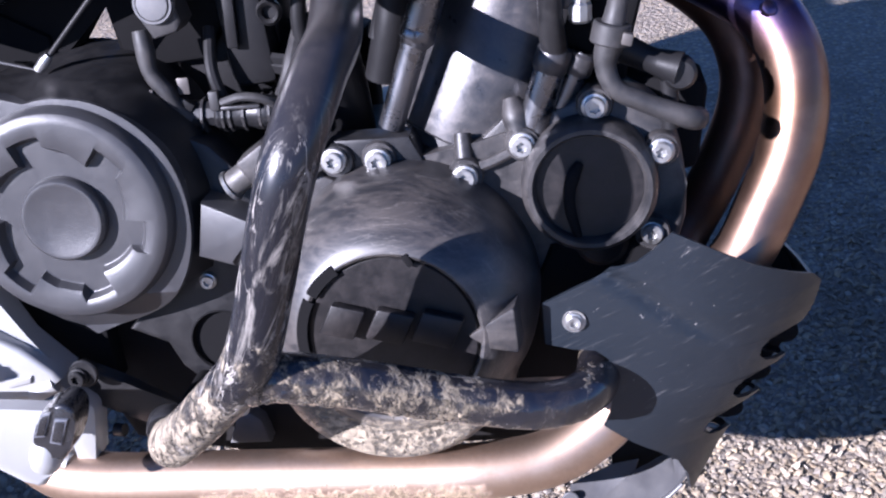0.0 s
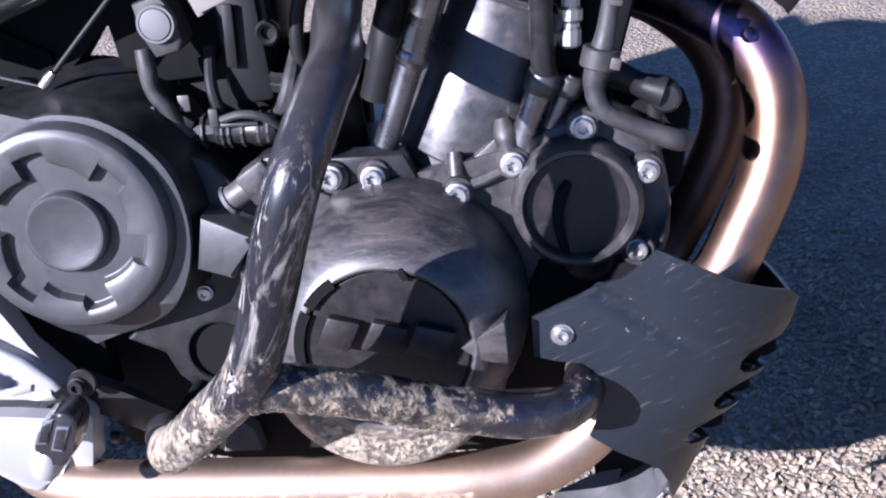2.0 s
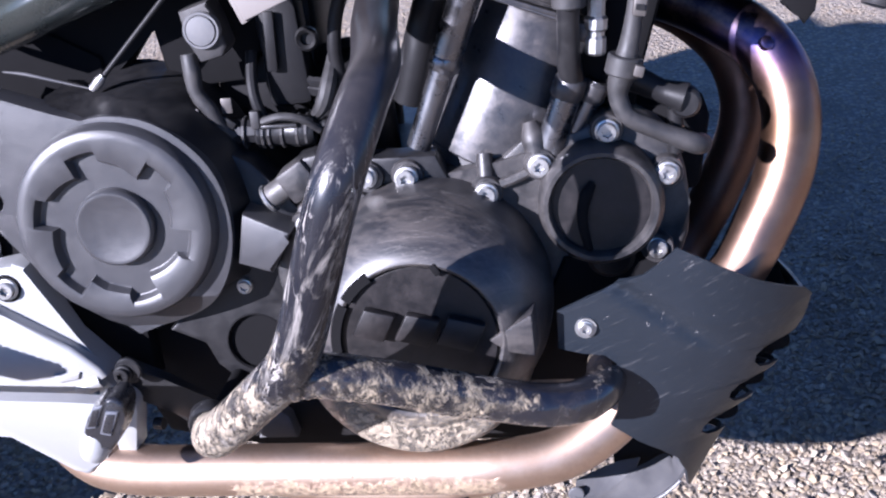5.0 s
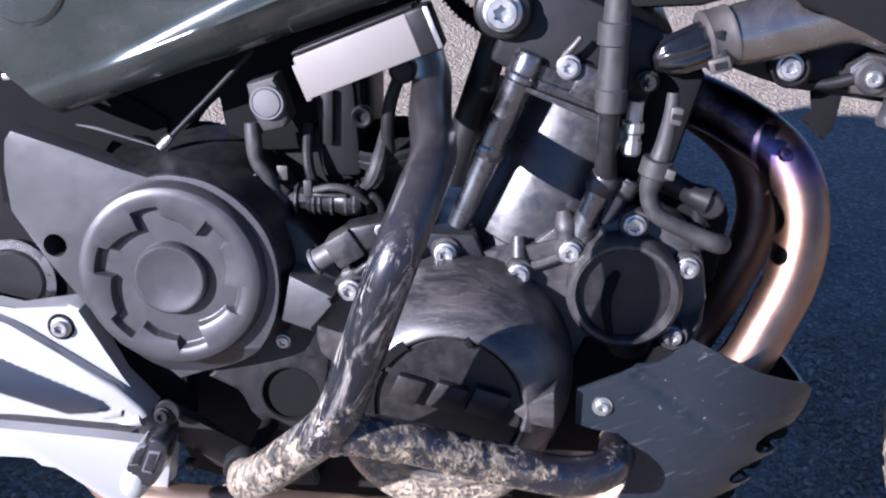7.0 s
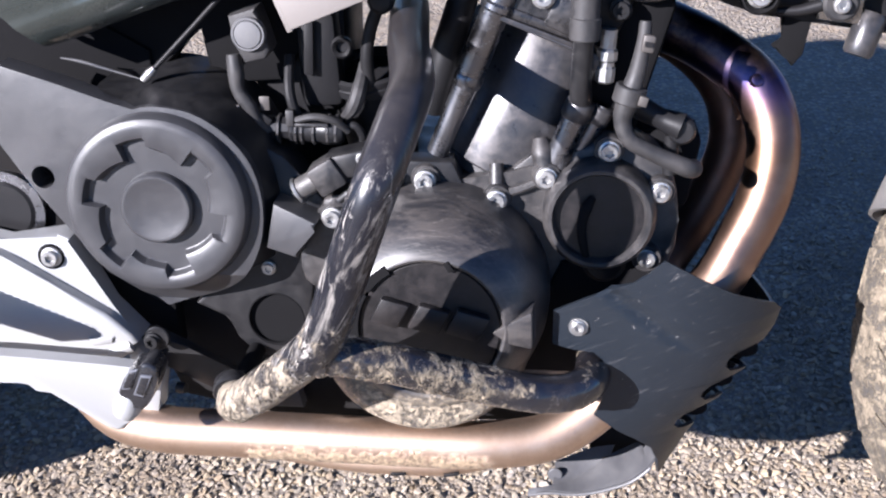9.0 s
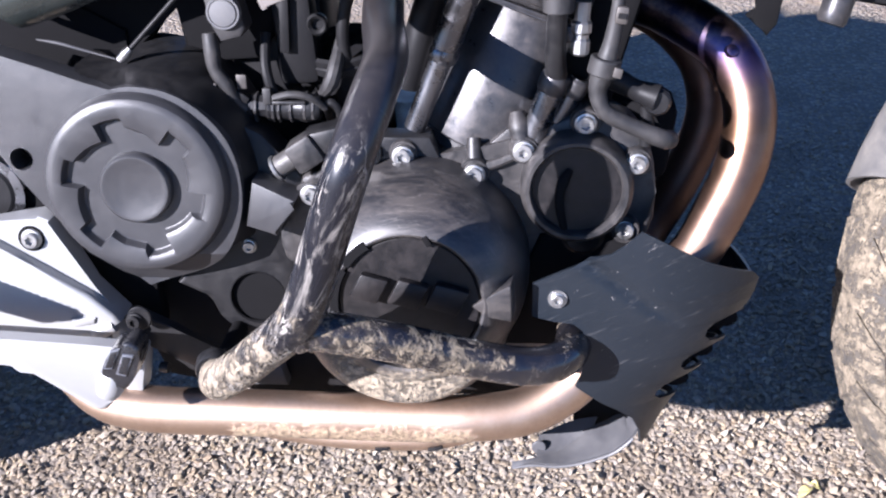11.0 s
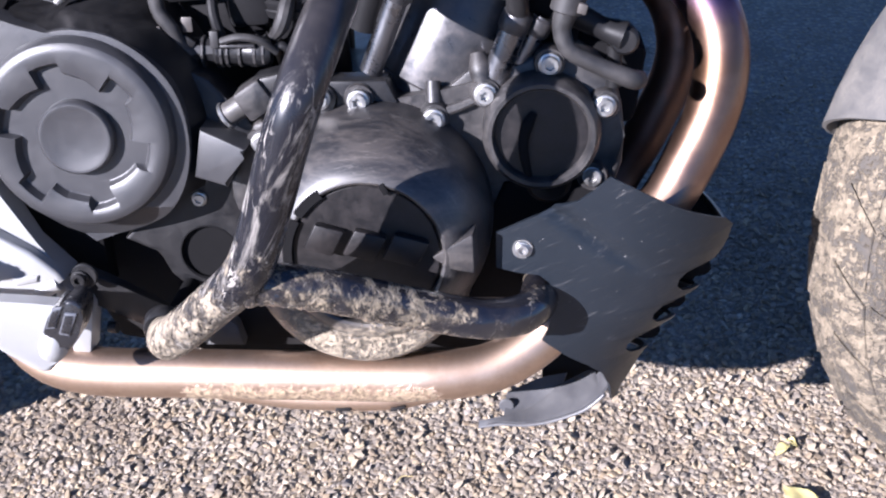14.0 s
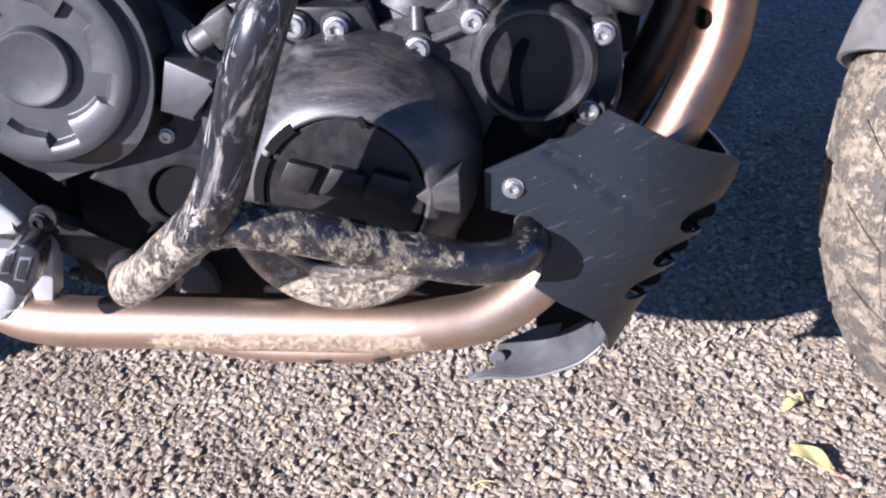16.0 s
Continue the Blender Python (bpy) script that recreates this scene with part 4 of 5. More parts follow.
def crash_bar():
    rise = [(-0.114, -0.100, 0.347), (-0.104, -0.120, 0.354), (-0.0622, -0.155, 0.3974), (-0.0243, -0.181, 0.4415), (-0.0044, -0.188, 0.4921), (0.010, -0.195, 0.534), (0.023, -0.193, 0.571),
            (0.0345, -0.160, 0.603), (0.0385, -0.115, 0.618), (0.027, -0.035, 0.627), (0.019, 0.045, 0.637), (0.012, 0.08, 0.642), (0.004, 0.12, 0.65)]
    bar = part("crash_bar", tube(rise, [0.0145, 0.0165, 0.0165, 0.0165, 0.0165, 0.0165, 0.0165, 0.0165, 0.0165, 0.0165, 0.0165, 0.0165, 0.0165], 8, 36), BAR, bike,
               "glossy black tubular crash bar splashed with dried mud")
    lower = tube([(-0.026, -0.172, 0.428), (0.0076, -0.163, 0.420), (0.048, -0.148, 0.404), (0.0895, -0.128, 0.384), (0.133, -0.113, 0.3685), (0.158, -0.099, 0.3630), (0.1745, -0.078, 0.3610), (0.180, -0.042, 0.3580), (0.180, 0.0, 0.356), (0.180, 0.03, 0.355)],
                           0.0155, 22, 84)
    lower.normal_update()
    for v, way in [(v, v.normal.copy()) for v in lower.verts]:
        # dried lumps, thickest on the underside
        lump = max(noise.fractal(v.co * 130, 0.8, 2.1, 4) - 0.05, 0.0) * min(max(0.55 - way.z, 0.0), 1.0)
        v.co += way * min(0.0022 * lump, 0.0028) * min(max((0.178 - v.co.x) / 0.02, 0.0), 1.0)
    part("lower_bar", lower, LOWBAR, bar, "mud-caked cross bar")
    part("weld", lathe((-0.024, -0.171, 0.427), [(0.0172, -0.004), (0.0185, 0.0), (0.0172, 0.004)], 28, (1, 0.05, -0.2)), LOWBAR, bar)
    part("foot_mount", tube([(-0.116, -0.10, 0.346), (-0.118, 0.03, 0.340)], 0.0075, 4, 20), PIT, bar)
    part("foot_sleeve", lathe((-0.1185, -0.088, 0.3490), [(0.0145, -0.008), (0.0156, -0.006), (0.0156, 0.004), (0.0145, 0.006)], 32, (-0.15, 1, 0.15)), BLACK, bar)


crash_bar()


def guard_plate():
    fold, crease = Vector((0.190, 0.440)), Vector((0.072, -0.055)).normalized()
    front = ((0.243, 0.272, 0.291, 0.309, 0.321, 0.329, 0.333), (0.243, 0.300, 0.323, 0.348, 0.372, 0.390, 0.406))

    def depth(u, w):
        # the sheet stands proud of the engine and rolls in towards its leading edge, with one soft crease
        d = 0.85 * (float(np.interp(w, front[1], front[0])) - u)
        p = Vector((u, w)) - fold
        off, far = p.x * crease.y - p.y * crease.x, p.dot(crease)
        groove = 0.0045 * math.exp(-(off / 0.005) ** 2) * min(max((0.10 - far) / 0.04, 0), 1)
        return -0.020 - (0.060 * (1 - math.exp(-d / 0.038)) if d > 0 else 1.4 * d) + groove

    # left and right borders from the foot to the top
    left = [(0.2415, 0.243), (0.2405, 0.250), (0.2385, 0.266), (0.2310, 0.286), (0.217, 0.300), (0.201, 0.312), (0.181, 0.329), (0.185, 0.338), (0.187, 0.350), (0.188, 0.373), (0.186, 0.381), (0.178, 0.388), (0.163, 0.390),
            (0.145, 0.395), (0.145, 0.424), (0.171, 0.436), (0.190, 0.444), (0.207, 0.449), (0.218, 0.456), (0.231, 0.467)]
    right = [(0.243, 0.243), (0.262, 0.283), (0.2670, 0.2900), (0.2705, 0.2940), (0.262, 0.2955), (0.2540, 0.2995), (0.2495, 0.3060), (0.2505, 0.3120), (0.2570, 0.3180), (0.268, 0.3200), (0.2895, 0.3212), (0.2915, 0.3240),
             (0.283, 0.3252), (0.2740, 0.3290), (0.2695, 0.3355), (0.2705, 0.3415), (0.2770, 0.3470), (0.287, 0.3488), (0.3065, 0.3500), (0.3090, 0.3528), (0.301, 0.3540), (0.2925, 0.3580), (0.2880, 0.3645), (0.2890, 0.3710), (0.2950, 0.3760), (0.304, 0.3775),
             (0.320, 0.3785), (0.3255, 0.3845), (0.330, 0.394), (0.333, 0.406), (0.326, 0.415), (0.283, 0.437), (0.2315, 0.467)]
    levels = sorted({w for _, w in left + right} | {0.246 + 0.0035 * k for k in range(63)})
    bm, grid = bmesh.new(), []
    for w in levels:
        a, b = np.interp(w, [q[1] for q in left], [q[0] for q in left]), np.interp(w, [q[1] for q in right], [q[0] for q in right])
        grid.append([bm.verts.new((u, depth(u, w), w)) for u in np.linspace(a, b, 33)])
    for p, q in zip(grid, grid[1:]):
        for n in range(32):
            bm.faces.new((p[n], p[n + 1], q[n + 1], q[n]))
    thicken(bm, 0.0028)
    plate = part("engine_guard", bm, GUARD, bike, "scratched black engine guard plate with slotted leading edge", 50)
    # the leading face and the strips between its slots roll round towards the far side
    for name, ends, deep in (("leading_face", ((0.332, 0.405), (0.329, 0.392), (0.320, 0.378)), 0.15),):
        bm = bmesh.new()
        rows = []
        for k in range(13):
            t = k / 12
            rows.append([bm.verts.new((u - 0.002 - 0.03 * t * t, depth(u, w) + (deep - depth(u, w)) * t, w - 0.012 * t)) for u, w in ends])
        for a, b in zip(rows, rows[1:]):
            for n in range(2):
                bm.faces.new((a[n], a[n + 1], b[n + 1], b[n]))
        thicken(bm, 0.003)
        part(name, bm, GUARD, plate, "", 60)
    # each strip between the slots rolls on round the leading edge
    for ends in (((0.2915, 0.3240), (0.2905, 0.3226), (0.2895, 0.3212)), ((0.3090, 0.3528), (0.3078, 0.3514), (0.3065, 0.3500)), ((0.2705, 0.2940), (0.2688, 0.2920), (0.2670, 0.2900))):
        bm, rows = bmesh.new(), []
        for k in range(11):
            a = radians(12 * k)
            rows.append([bm.verts.new((u - 0.0008 - 0.022 * (1 - math.cos(a)), depth(u, w) + 0.022 * math.sin(a) + 0.0002 * k, w - 0.0008 * k)) for u, w in ends])
        for a, b in zip(rows, rows[1:]):
            for n in range(2):
                bm.faces.new((a[n], a[n + 1], b[n + 1], b[n]))
        thicken(bm, 0.0028)
        part("rolled_strip", bm, GUARD, plate, "", 60)
    # added near-black backing; the shade inside the slots as colour
    part("liner", prism([(0.320, 0.398), (0.325, 0.376), (0.308, 0.350), (0.288, 0.321), (0.266, 0.294), (0.236, 0.320), (0.27, 0.37)], -0.004, 0.12, 0.003), PIT, plate, "near-black backing that darkens the slots")
    # near-black discs stand in for the shade in each slot and on its far rim
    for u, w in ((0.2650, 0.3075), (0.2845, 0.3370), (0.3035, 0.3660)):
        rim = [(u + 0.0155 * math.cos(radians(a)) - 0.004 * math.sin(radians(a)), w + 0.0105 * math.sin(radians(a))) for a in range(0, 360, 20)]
        part("slot_rim", prism(rim, -0.016, 0.012, 0.004), PIT, plate, "near-black disc for the shade at a slot")
    bolt((0.165, -0.080, 0.411), 0.0048, plate, label="bright screw and washer")
    part("washer", lathe((0.165, -0.074, 0.411), [(0.0078, 0.0), (0.0078, 0.006), (0.0, 0.006)], 28), STEEL, plate)
    # the whole guard is scaled about a camera-side point: further in and larger, same outline in view
    pivot = Vector((0.165, -0.92 + INWARD, 0.80))
    for ob in (plate, *plate.children):
        ob.data.transform(Matrix.Translation(pivot) @ Matrix.Scale(1.016, 4) @ Matrix.Translation(-pivot))
    # the tongue that sweeps back under the pipe, its folded upper half, and a lip coloured paler for the sun on it
    outer = curve_points([(0.2480, -0.006, 0.262), (0.2385, -0.006, 0.2426), (0.231, -0.006, 0.2329), (0.2188, -0.006, 0.2223), (0.2033, -0.006, 0.2151), (0.186, -0.006, 0.2093), (0.1671, -0.006, 0.2063), (0.1465, -0.006, 0.2070), (0.1265, -0.006, 0.2039)], 6)
    inner = curve_points([(0.2400, 0.010, 0.275), (0.2336, 0.020, 0.2421), (0.2262, 0.030, 0.2399), (0.2135, 0.030, 0.2327), (0.2007, 0.026, 0.2277), (0.1846, 0.018, 0.2168), (0.1686, 0.010, 0.2099), (0.1463, 0.0, 0.2088), (0.1265, -0.004, 0.2088)], 6)
    upper = curve_points([(0.2051, 0.034, 0.2359), (0.1846, 0.034, 0.2316), (0.1668, 0.030, 0.2259), (0.1510, 0.024, 0.2212)], 6)
    lower = curve_points([(0.2007, 0.027, 0.2273), (0.1846, 0.019, 0.2164), (0.1686, 0.011, 0.2095), (0.1487, 0.002, 0.2090)], 6)
    for name, a, b, material, label in (("tongue", outer, inner, DUSTY, "dusty grey tongue"), ("tongue_fold", lower, upper, DUSTY, "")):
        bm = bmesh.new()
        rows = [[bm.verts.new(p.lerp(q, k)) for k in (0, 0.33, 0.67, 1)] for p, q in zip(a, b)]
        for p, q in zip(rows, rows[1:]):
            for n in range(3):
                bm.faces.new((p[n], p[n + 1], q[n + 1], q[n]))
        thicken(bm, 0.0025)
        part(name, bm, material, plate, label, 60)
    part("tongue_lip", tube([q + Vector((0, -0.001, -0.0004)) for q in outer[8:]], 0.0014, 1, 10), ALLOY_GREY, plate, "pale lip standing in for the sunlit edge")
    part("tongue_curl", lathe((0.1510, 0.012, 0.2150), [(0.0068, 0.0), (0.0068, 0.0012), (0.0060, 0.002), (0.0, 0.002)], 24), DUSTY, plate)
    # added near-black filler for the shaded gap between pipe and tongue
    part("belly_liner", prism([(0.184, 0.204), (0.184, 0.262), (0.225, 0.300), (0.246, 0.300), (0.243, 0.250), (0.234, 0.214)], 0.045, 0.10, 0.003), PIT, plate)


guard_plate()


def foot_controls():
    hanger = part("footrest_hanger", prism([(-0.42, 0.475), (-0.3193, 0.4545), (-0.272, 0.4630), (-0.262, 0.4590), (-0.2335, 0.3985), (-0.2080, 0.3700), (-0.23, 0.366), (-0.42, 0.39)],
                                           -0.041, -0.018, 0.0025, 2), SILVER, bike, "silver cast footrest hanger")
    part("arm", prism([(-0.42, 0.474), (-0.340, 0.456), (-0.3180, 0.4470), (-0.2760, 0.4215), (-0.2341, 0.3955), (-0.2130, 0.3765), (-0.2080, 0.3695), (-0.214, 0.3660), (-0.224, 0.3600), (-0.236, 0.3535), (-0.2722, 0.3560), (-0.3413, 0.3520), (-0.42, 0.350)],
                      -0.053, -0.03, 0.0045, 3), SILVER, hanger)
    part("web_recess", prism([(-0.2500, 0.3735), (-0.2285, 0.3750), (-0.2300, 0.3695), (-0.2480, 0.3660)], -0.0555, -0.05, 0.0012), SILVER, hanger)
    part("elbow", tube([(-0.236, -0.046, 0.357), (-0.226, -0.050, 0.361), (-0.214, -0.050, 0.366)], [0.006, 0.0075, 0.006], 5, 16), SILVER, hanger)
    part("link_plate", prism([(-0.2030, 0.3705), (-0.170, 0.3535), (-0.1359, 0.3330), (-0.122, 0.330), (-0.118, 0.318), (-0.130, 0.309), (-0.1514, 0.3142), (-0.2011, 0.3381), (-0.2195, 0.353), (-0.216, 0.366)], -0.030, -0.018, 0.003), BLACK, hanger, "black link plate")
    # added backing; near-black so the gap behind the hanger reads as shade
    part("heel_plate", prism([(-0.300, 0.470), (-0.245, 0.470), (-0.190, 0.395), (-0.188, 0.340), (-0.225, 0.340), (-0.300, 0.400)], 0.0, 0.02, 0.003), PIT, hanger)
    # near-black disc paints the shade of the recess round the screw
    part("counterbore", lathe((-0.2795, -0.0395, 0.4425), [(0.0115, 0.0), (0.0115, 0.0022), (0.0105, 0.0026), (0.0, 0.0026)], 36), PIT, hanger)
    bolt((-0.279, -0.042, 0.4425), 0.0070, hanger, label="torx screw")
    part("bracket", prism([(-0.2144, 0.3640), (-0.1935, 0.3455), (-0.1915, 0.3405), (-0.1925, 0.3335), (-0.1987, 0.2973), (-0.2140, 0.2987), (-0.222, 0.36)], -0.045, -0.02, 0.003), SILVER, hanger)
    part("stop_pin", lathe((-0.183, -0.035, 0.318), [(0.005, 0.0), (0.005, 0.008), (0.0, 0.008)], 20, (1, -0.2, 0)), DARK, hanger)
    # washer and bolt are coloured black to stand in for shade on them
    part("washer", lathe((-0.1935, -0.0435, 0.3705), [(0.0110, 0.0), (0.0110, 0.002), (0.0100, 0.003), (0.0, 0.003)], 32), BLACK, hanger)
    bolt((-0.1970, -0.0475, 0.3690), 0.0060, hanger, material=BLACK)
    part("link_rod", tube([(-0.32, -0.03, 0.33), (-0.25, -0.04, 0.305), (-0.22, -0.045, 0.295)], 0.008, 4, 16), SILVER, hanger)
    # the rider's peg reaches out behind the pedal and throws its toothed shade over the arm
    peg = part("footpeg", prism([(-0.470, 0.424), (-0.380, 0.428), (-0.378, 0.434), (-0.470, 0.433)], -0.205, -0.05, 0.003), STEEL, bike, "toothed steel rider footpeg")
    for v in peg.data.vertices:
        v.co.z += 0.10 * (-0.27 - v.co.y)
        if v.co.x < -0.40:
            v.co.x += 0.055 * min(1.0, max(0.0, (-0.30 - v.co.y) / 0.12))
    for k in range(22):
        e = -0.055 - 0.0068 * k
        part("tooth", block((-0.381, e, 0.4345 + 0.10 * (-0.05 - e)), (0.005, 0.0036, 0.005), (0, 0, 0), 0.001), STEEL, peg)
    pedal = part("brake_pedal", prism(rounded([(-0.42, 0.389), (-0.3035, 0.3868), (-0.2579, 0.3845), (-0.2127, 0.3820), (-0.190, 0.3800), (-0.180, 0.3800), (-0.1755, 0.3770), (-0.1765, 0.3650), (-0.186, 0.345), (-0.2048, 0.3212),
                                               (-0.2183, 0.3255), (-0.2618, 0.3543), (-0.280, 0.3612), (-0.306, 0.3620), (-0.42, 0.3600)], 2), -0.1170, -0.103, 0.005, 3), SILVER, bike, "silver brake pedal with black rubber toe pad")
    pad = part("toe_pad", prism(rounded([(-0.1924, 0.3805), (-0.1841, 0.3825), (-0.1820, 0.3860), (-0.1757, 0.3863), (-0.1710, 0.3829), (-0.1691, 0.3772), (-0.1712, 0.3672), (-0.1778, 0.3519), (-0.1863, 0.3424), (-0.1914, 0.3481), (-0.2034, 0.3560), (-0.2015, 0.3625)], 2),
                                -0.1215, -0.095, 0.003, 3), GLOSS, pedal, "black rubber toe pad")
    # two dark panels; their paler borders stand in for edges lit by the sun
    for frame_of in ([(-0.1924, 0.3800), (-0.1842, 0.3819), (-0.1925, 0.3633), (-0.2007, 0.3628)], [(-0.1828, 0.3771), (-0.1734, 0.3762), (-0.1822, 0.3565), (-0.1906, 0.3584)]):
        mid_u, mid_w = sum(q[0] for q in frame_of) / 4, sum(q[1] for q in frame_of) / 4
        rib = part("pad_rib", prism(frame_of, -0.1235, -0.118, 0.0012), PADRIB, pad, "pale border for a lit panel edge")
        part("rib_panel", prism([(mid_u + 0.72 * (u - mid_u), mid_w + 0.80 * (w - mid_w)) for u, w in frame_of], -0.1239, -0.120, 0.0002), GLOSS, rib)
    part("pedal_tip", tube([(-0.1960, -0.110, 0.3560), (-0.1985, -0.112, 0.3480), (-0.2008, -0.113, 0.3410), (-0.2038, -0.113, 0.3345)], [0.0100, 0.0116, 0.0116, 0.0090], 5, 24), SILVER, pedal, "pale worn pedal tip")
    ring = part("swingarm_pivot", lathe((-0.332, 0.008, 0.468), [(0.033, 0.0), (0.033, 0.012), (0.037, 0.015), (0.0285, 0.015), (0.027, 0.010), (0.0, 0.010)], 48), CHROME_BLACK, bike, "dark metal swingarm pivot ring with dark centre")
    part("pivot_cap", lathe((-0.332, 0.0, 0.468), [(0.0265, 0.0), (0.0265, 0.004), (0.024, 0.006), (0.0, 0.006)], 40), DARK, ring)


foot_controls()


def side_panel():
    """The painted panel over the engine: its lower lip, a swelling crease that catches the light, and a hollow above."""
    a, along, up = Vector((-0.270, 0, 0.614)), Vector((0.943, 0, 0.332)), Vector((-0.332, 0, 0.943))
    bm = bmesh.new()
    grid = []
    for s in (-0.006, -0.003, 0.0, *[0.012 * k for k in range(1, 36)]):
        swell = 0.014 * min(max((s - 0.055) / 0.20, 0.0), 1.0)
        crest, flank = 0.025 + 0.05 * max(s - 0.06, 0.0), 0.005 + 0.035 * min(max(s - 0.05, 0.0), 0.2)
        rows = [(0.0, 0.025), (0.0, 0.0), (0.003, -0.014), (0.010, -0.021), (crest - 0.007, -0.026 - 0.70 * swell), (crest - 0.001, -0.029 - swell), (crest + 0.0015, -0.029 - 0.99 * swell),
                (crest + 0.4 * flank, -0.029 - 0.72 * swell), (crest + flank, -0.029 - 0.25 * swell), (crest + 1.7 * flank, -0.029), (crest + 1.7 * flank + 0.03, -0.037), (0.13, -0.034), (0.18, -0.026), (0.23, 0.01), (0.26, 0.06)]
        line = []
        for h, e in rows:
            q = a + along * (s - 0.49 * min(h, 0.07) * max(0.0, 1 - max(s, 0) / 0.14)) + up * h
            line.append(bm.verts.new((q.x, e - min(s, 0.0) * 5, q.z)))
        grid.append(line)
    for p, q in zip(grid, grid[1:]):
        for n in range(len(p) - 1):
            bm.faces.new((p[n], q[n], q[n + 1], p[n + 1]))
    thicken(bm, 0.004)
    panel = part("side_panel", bm, TANK, bike, "glossy dark green side panel with a bright crease", 40)
    # near-black sheets stand in for shade under the panel and close a see-through
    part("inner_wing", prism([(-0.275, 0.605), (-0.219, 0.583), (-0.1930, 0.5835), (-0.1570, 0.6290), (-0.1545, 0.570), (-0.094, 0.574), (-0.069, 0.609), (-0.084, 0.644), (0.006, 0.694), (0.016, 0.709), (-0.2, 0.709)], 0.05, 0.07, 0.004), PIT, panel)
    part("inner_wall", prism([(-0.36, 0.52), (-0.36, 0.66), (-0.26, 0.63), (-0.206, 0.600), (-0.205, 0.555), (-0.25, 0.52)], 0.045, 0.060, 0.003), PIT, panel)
    part("recess_ring", lathe((-0.284, -0.024, 0.724), [(0.036, 0.0), (0.036, 0.008), (0.034, 0.011), (0.037, 0.009), (0.029, 0.002)], 48, (-0.1, -1, 0.1)), TANK, panel)
    part("recess_floor", lathe((-0.284, -0.026, 0.724), [(0.029, 0.0), (0.029, 0.001), (0.0, 0.001)], 40, (-0.1, -1, 0.1)), GLOSS, panel)
    part("panel_screw", tube([(-0.1985, 0.0, 0.5860), (-0.1925, 0.0, 0.5915), (-0.1880, 0.0, 0.5960)], [0.0032, 0.0045, 0.0030], 3, 12), STEEL, panel)
    part("trim_lip", tube([(-0.2700, 0.008, 0.6015), (-0.2535, 0.009, 0.5985), (-0.2335, 0.010, 0.5925), (-0.2053, 0.012, 0.5838)], [0.0006, 0.0014, 0.0011, 0.0006], 6, 10), DUSTY, panel, "dusty rubber lip")
    part("edge_clip", block((-0.313, -0.010, 0.645), (0.012, 0.008, 0.006), (0, -10, 0), 0.0015), STEEL, panel)
    part("strut", tube([(-0.188, 0.002, 0.596), (-0.146, 0.004, 0.638), (-0.12, 0.01, 0.665)], 0.0022, 4, 12), DARK, panel)


side_panel()


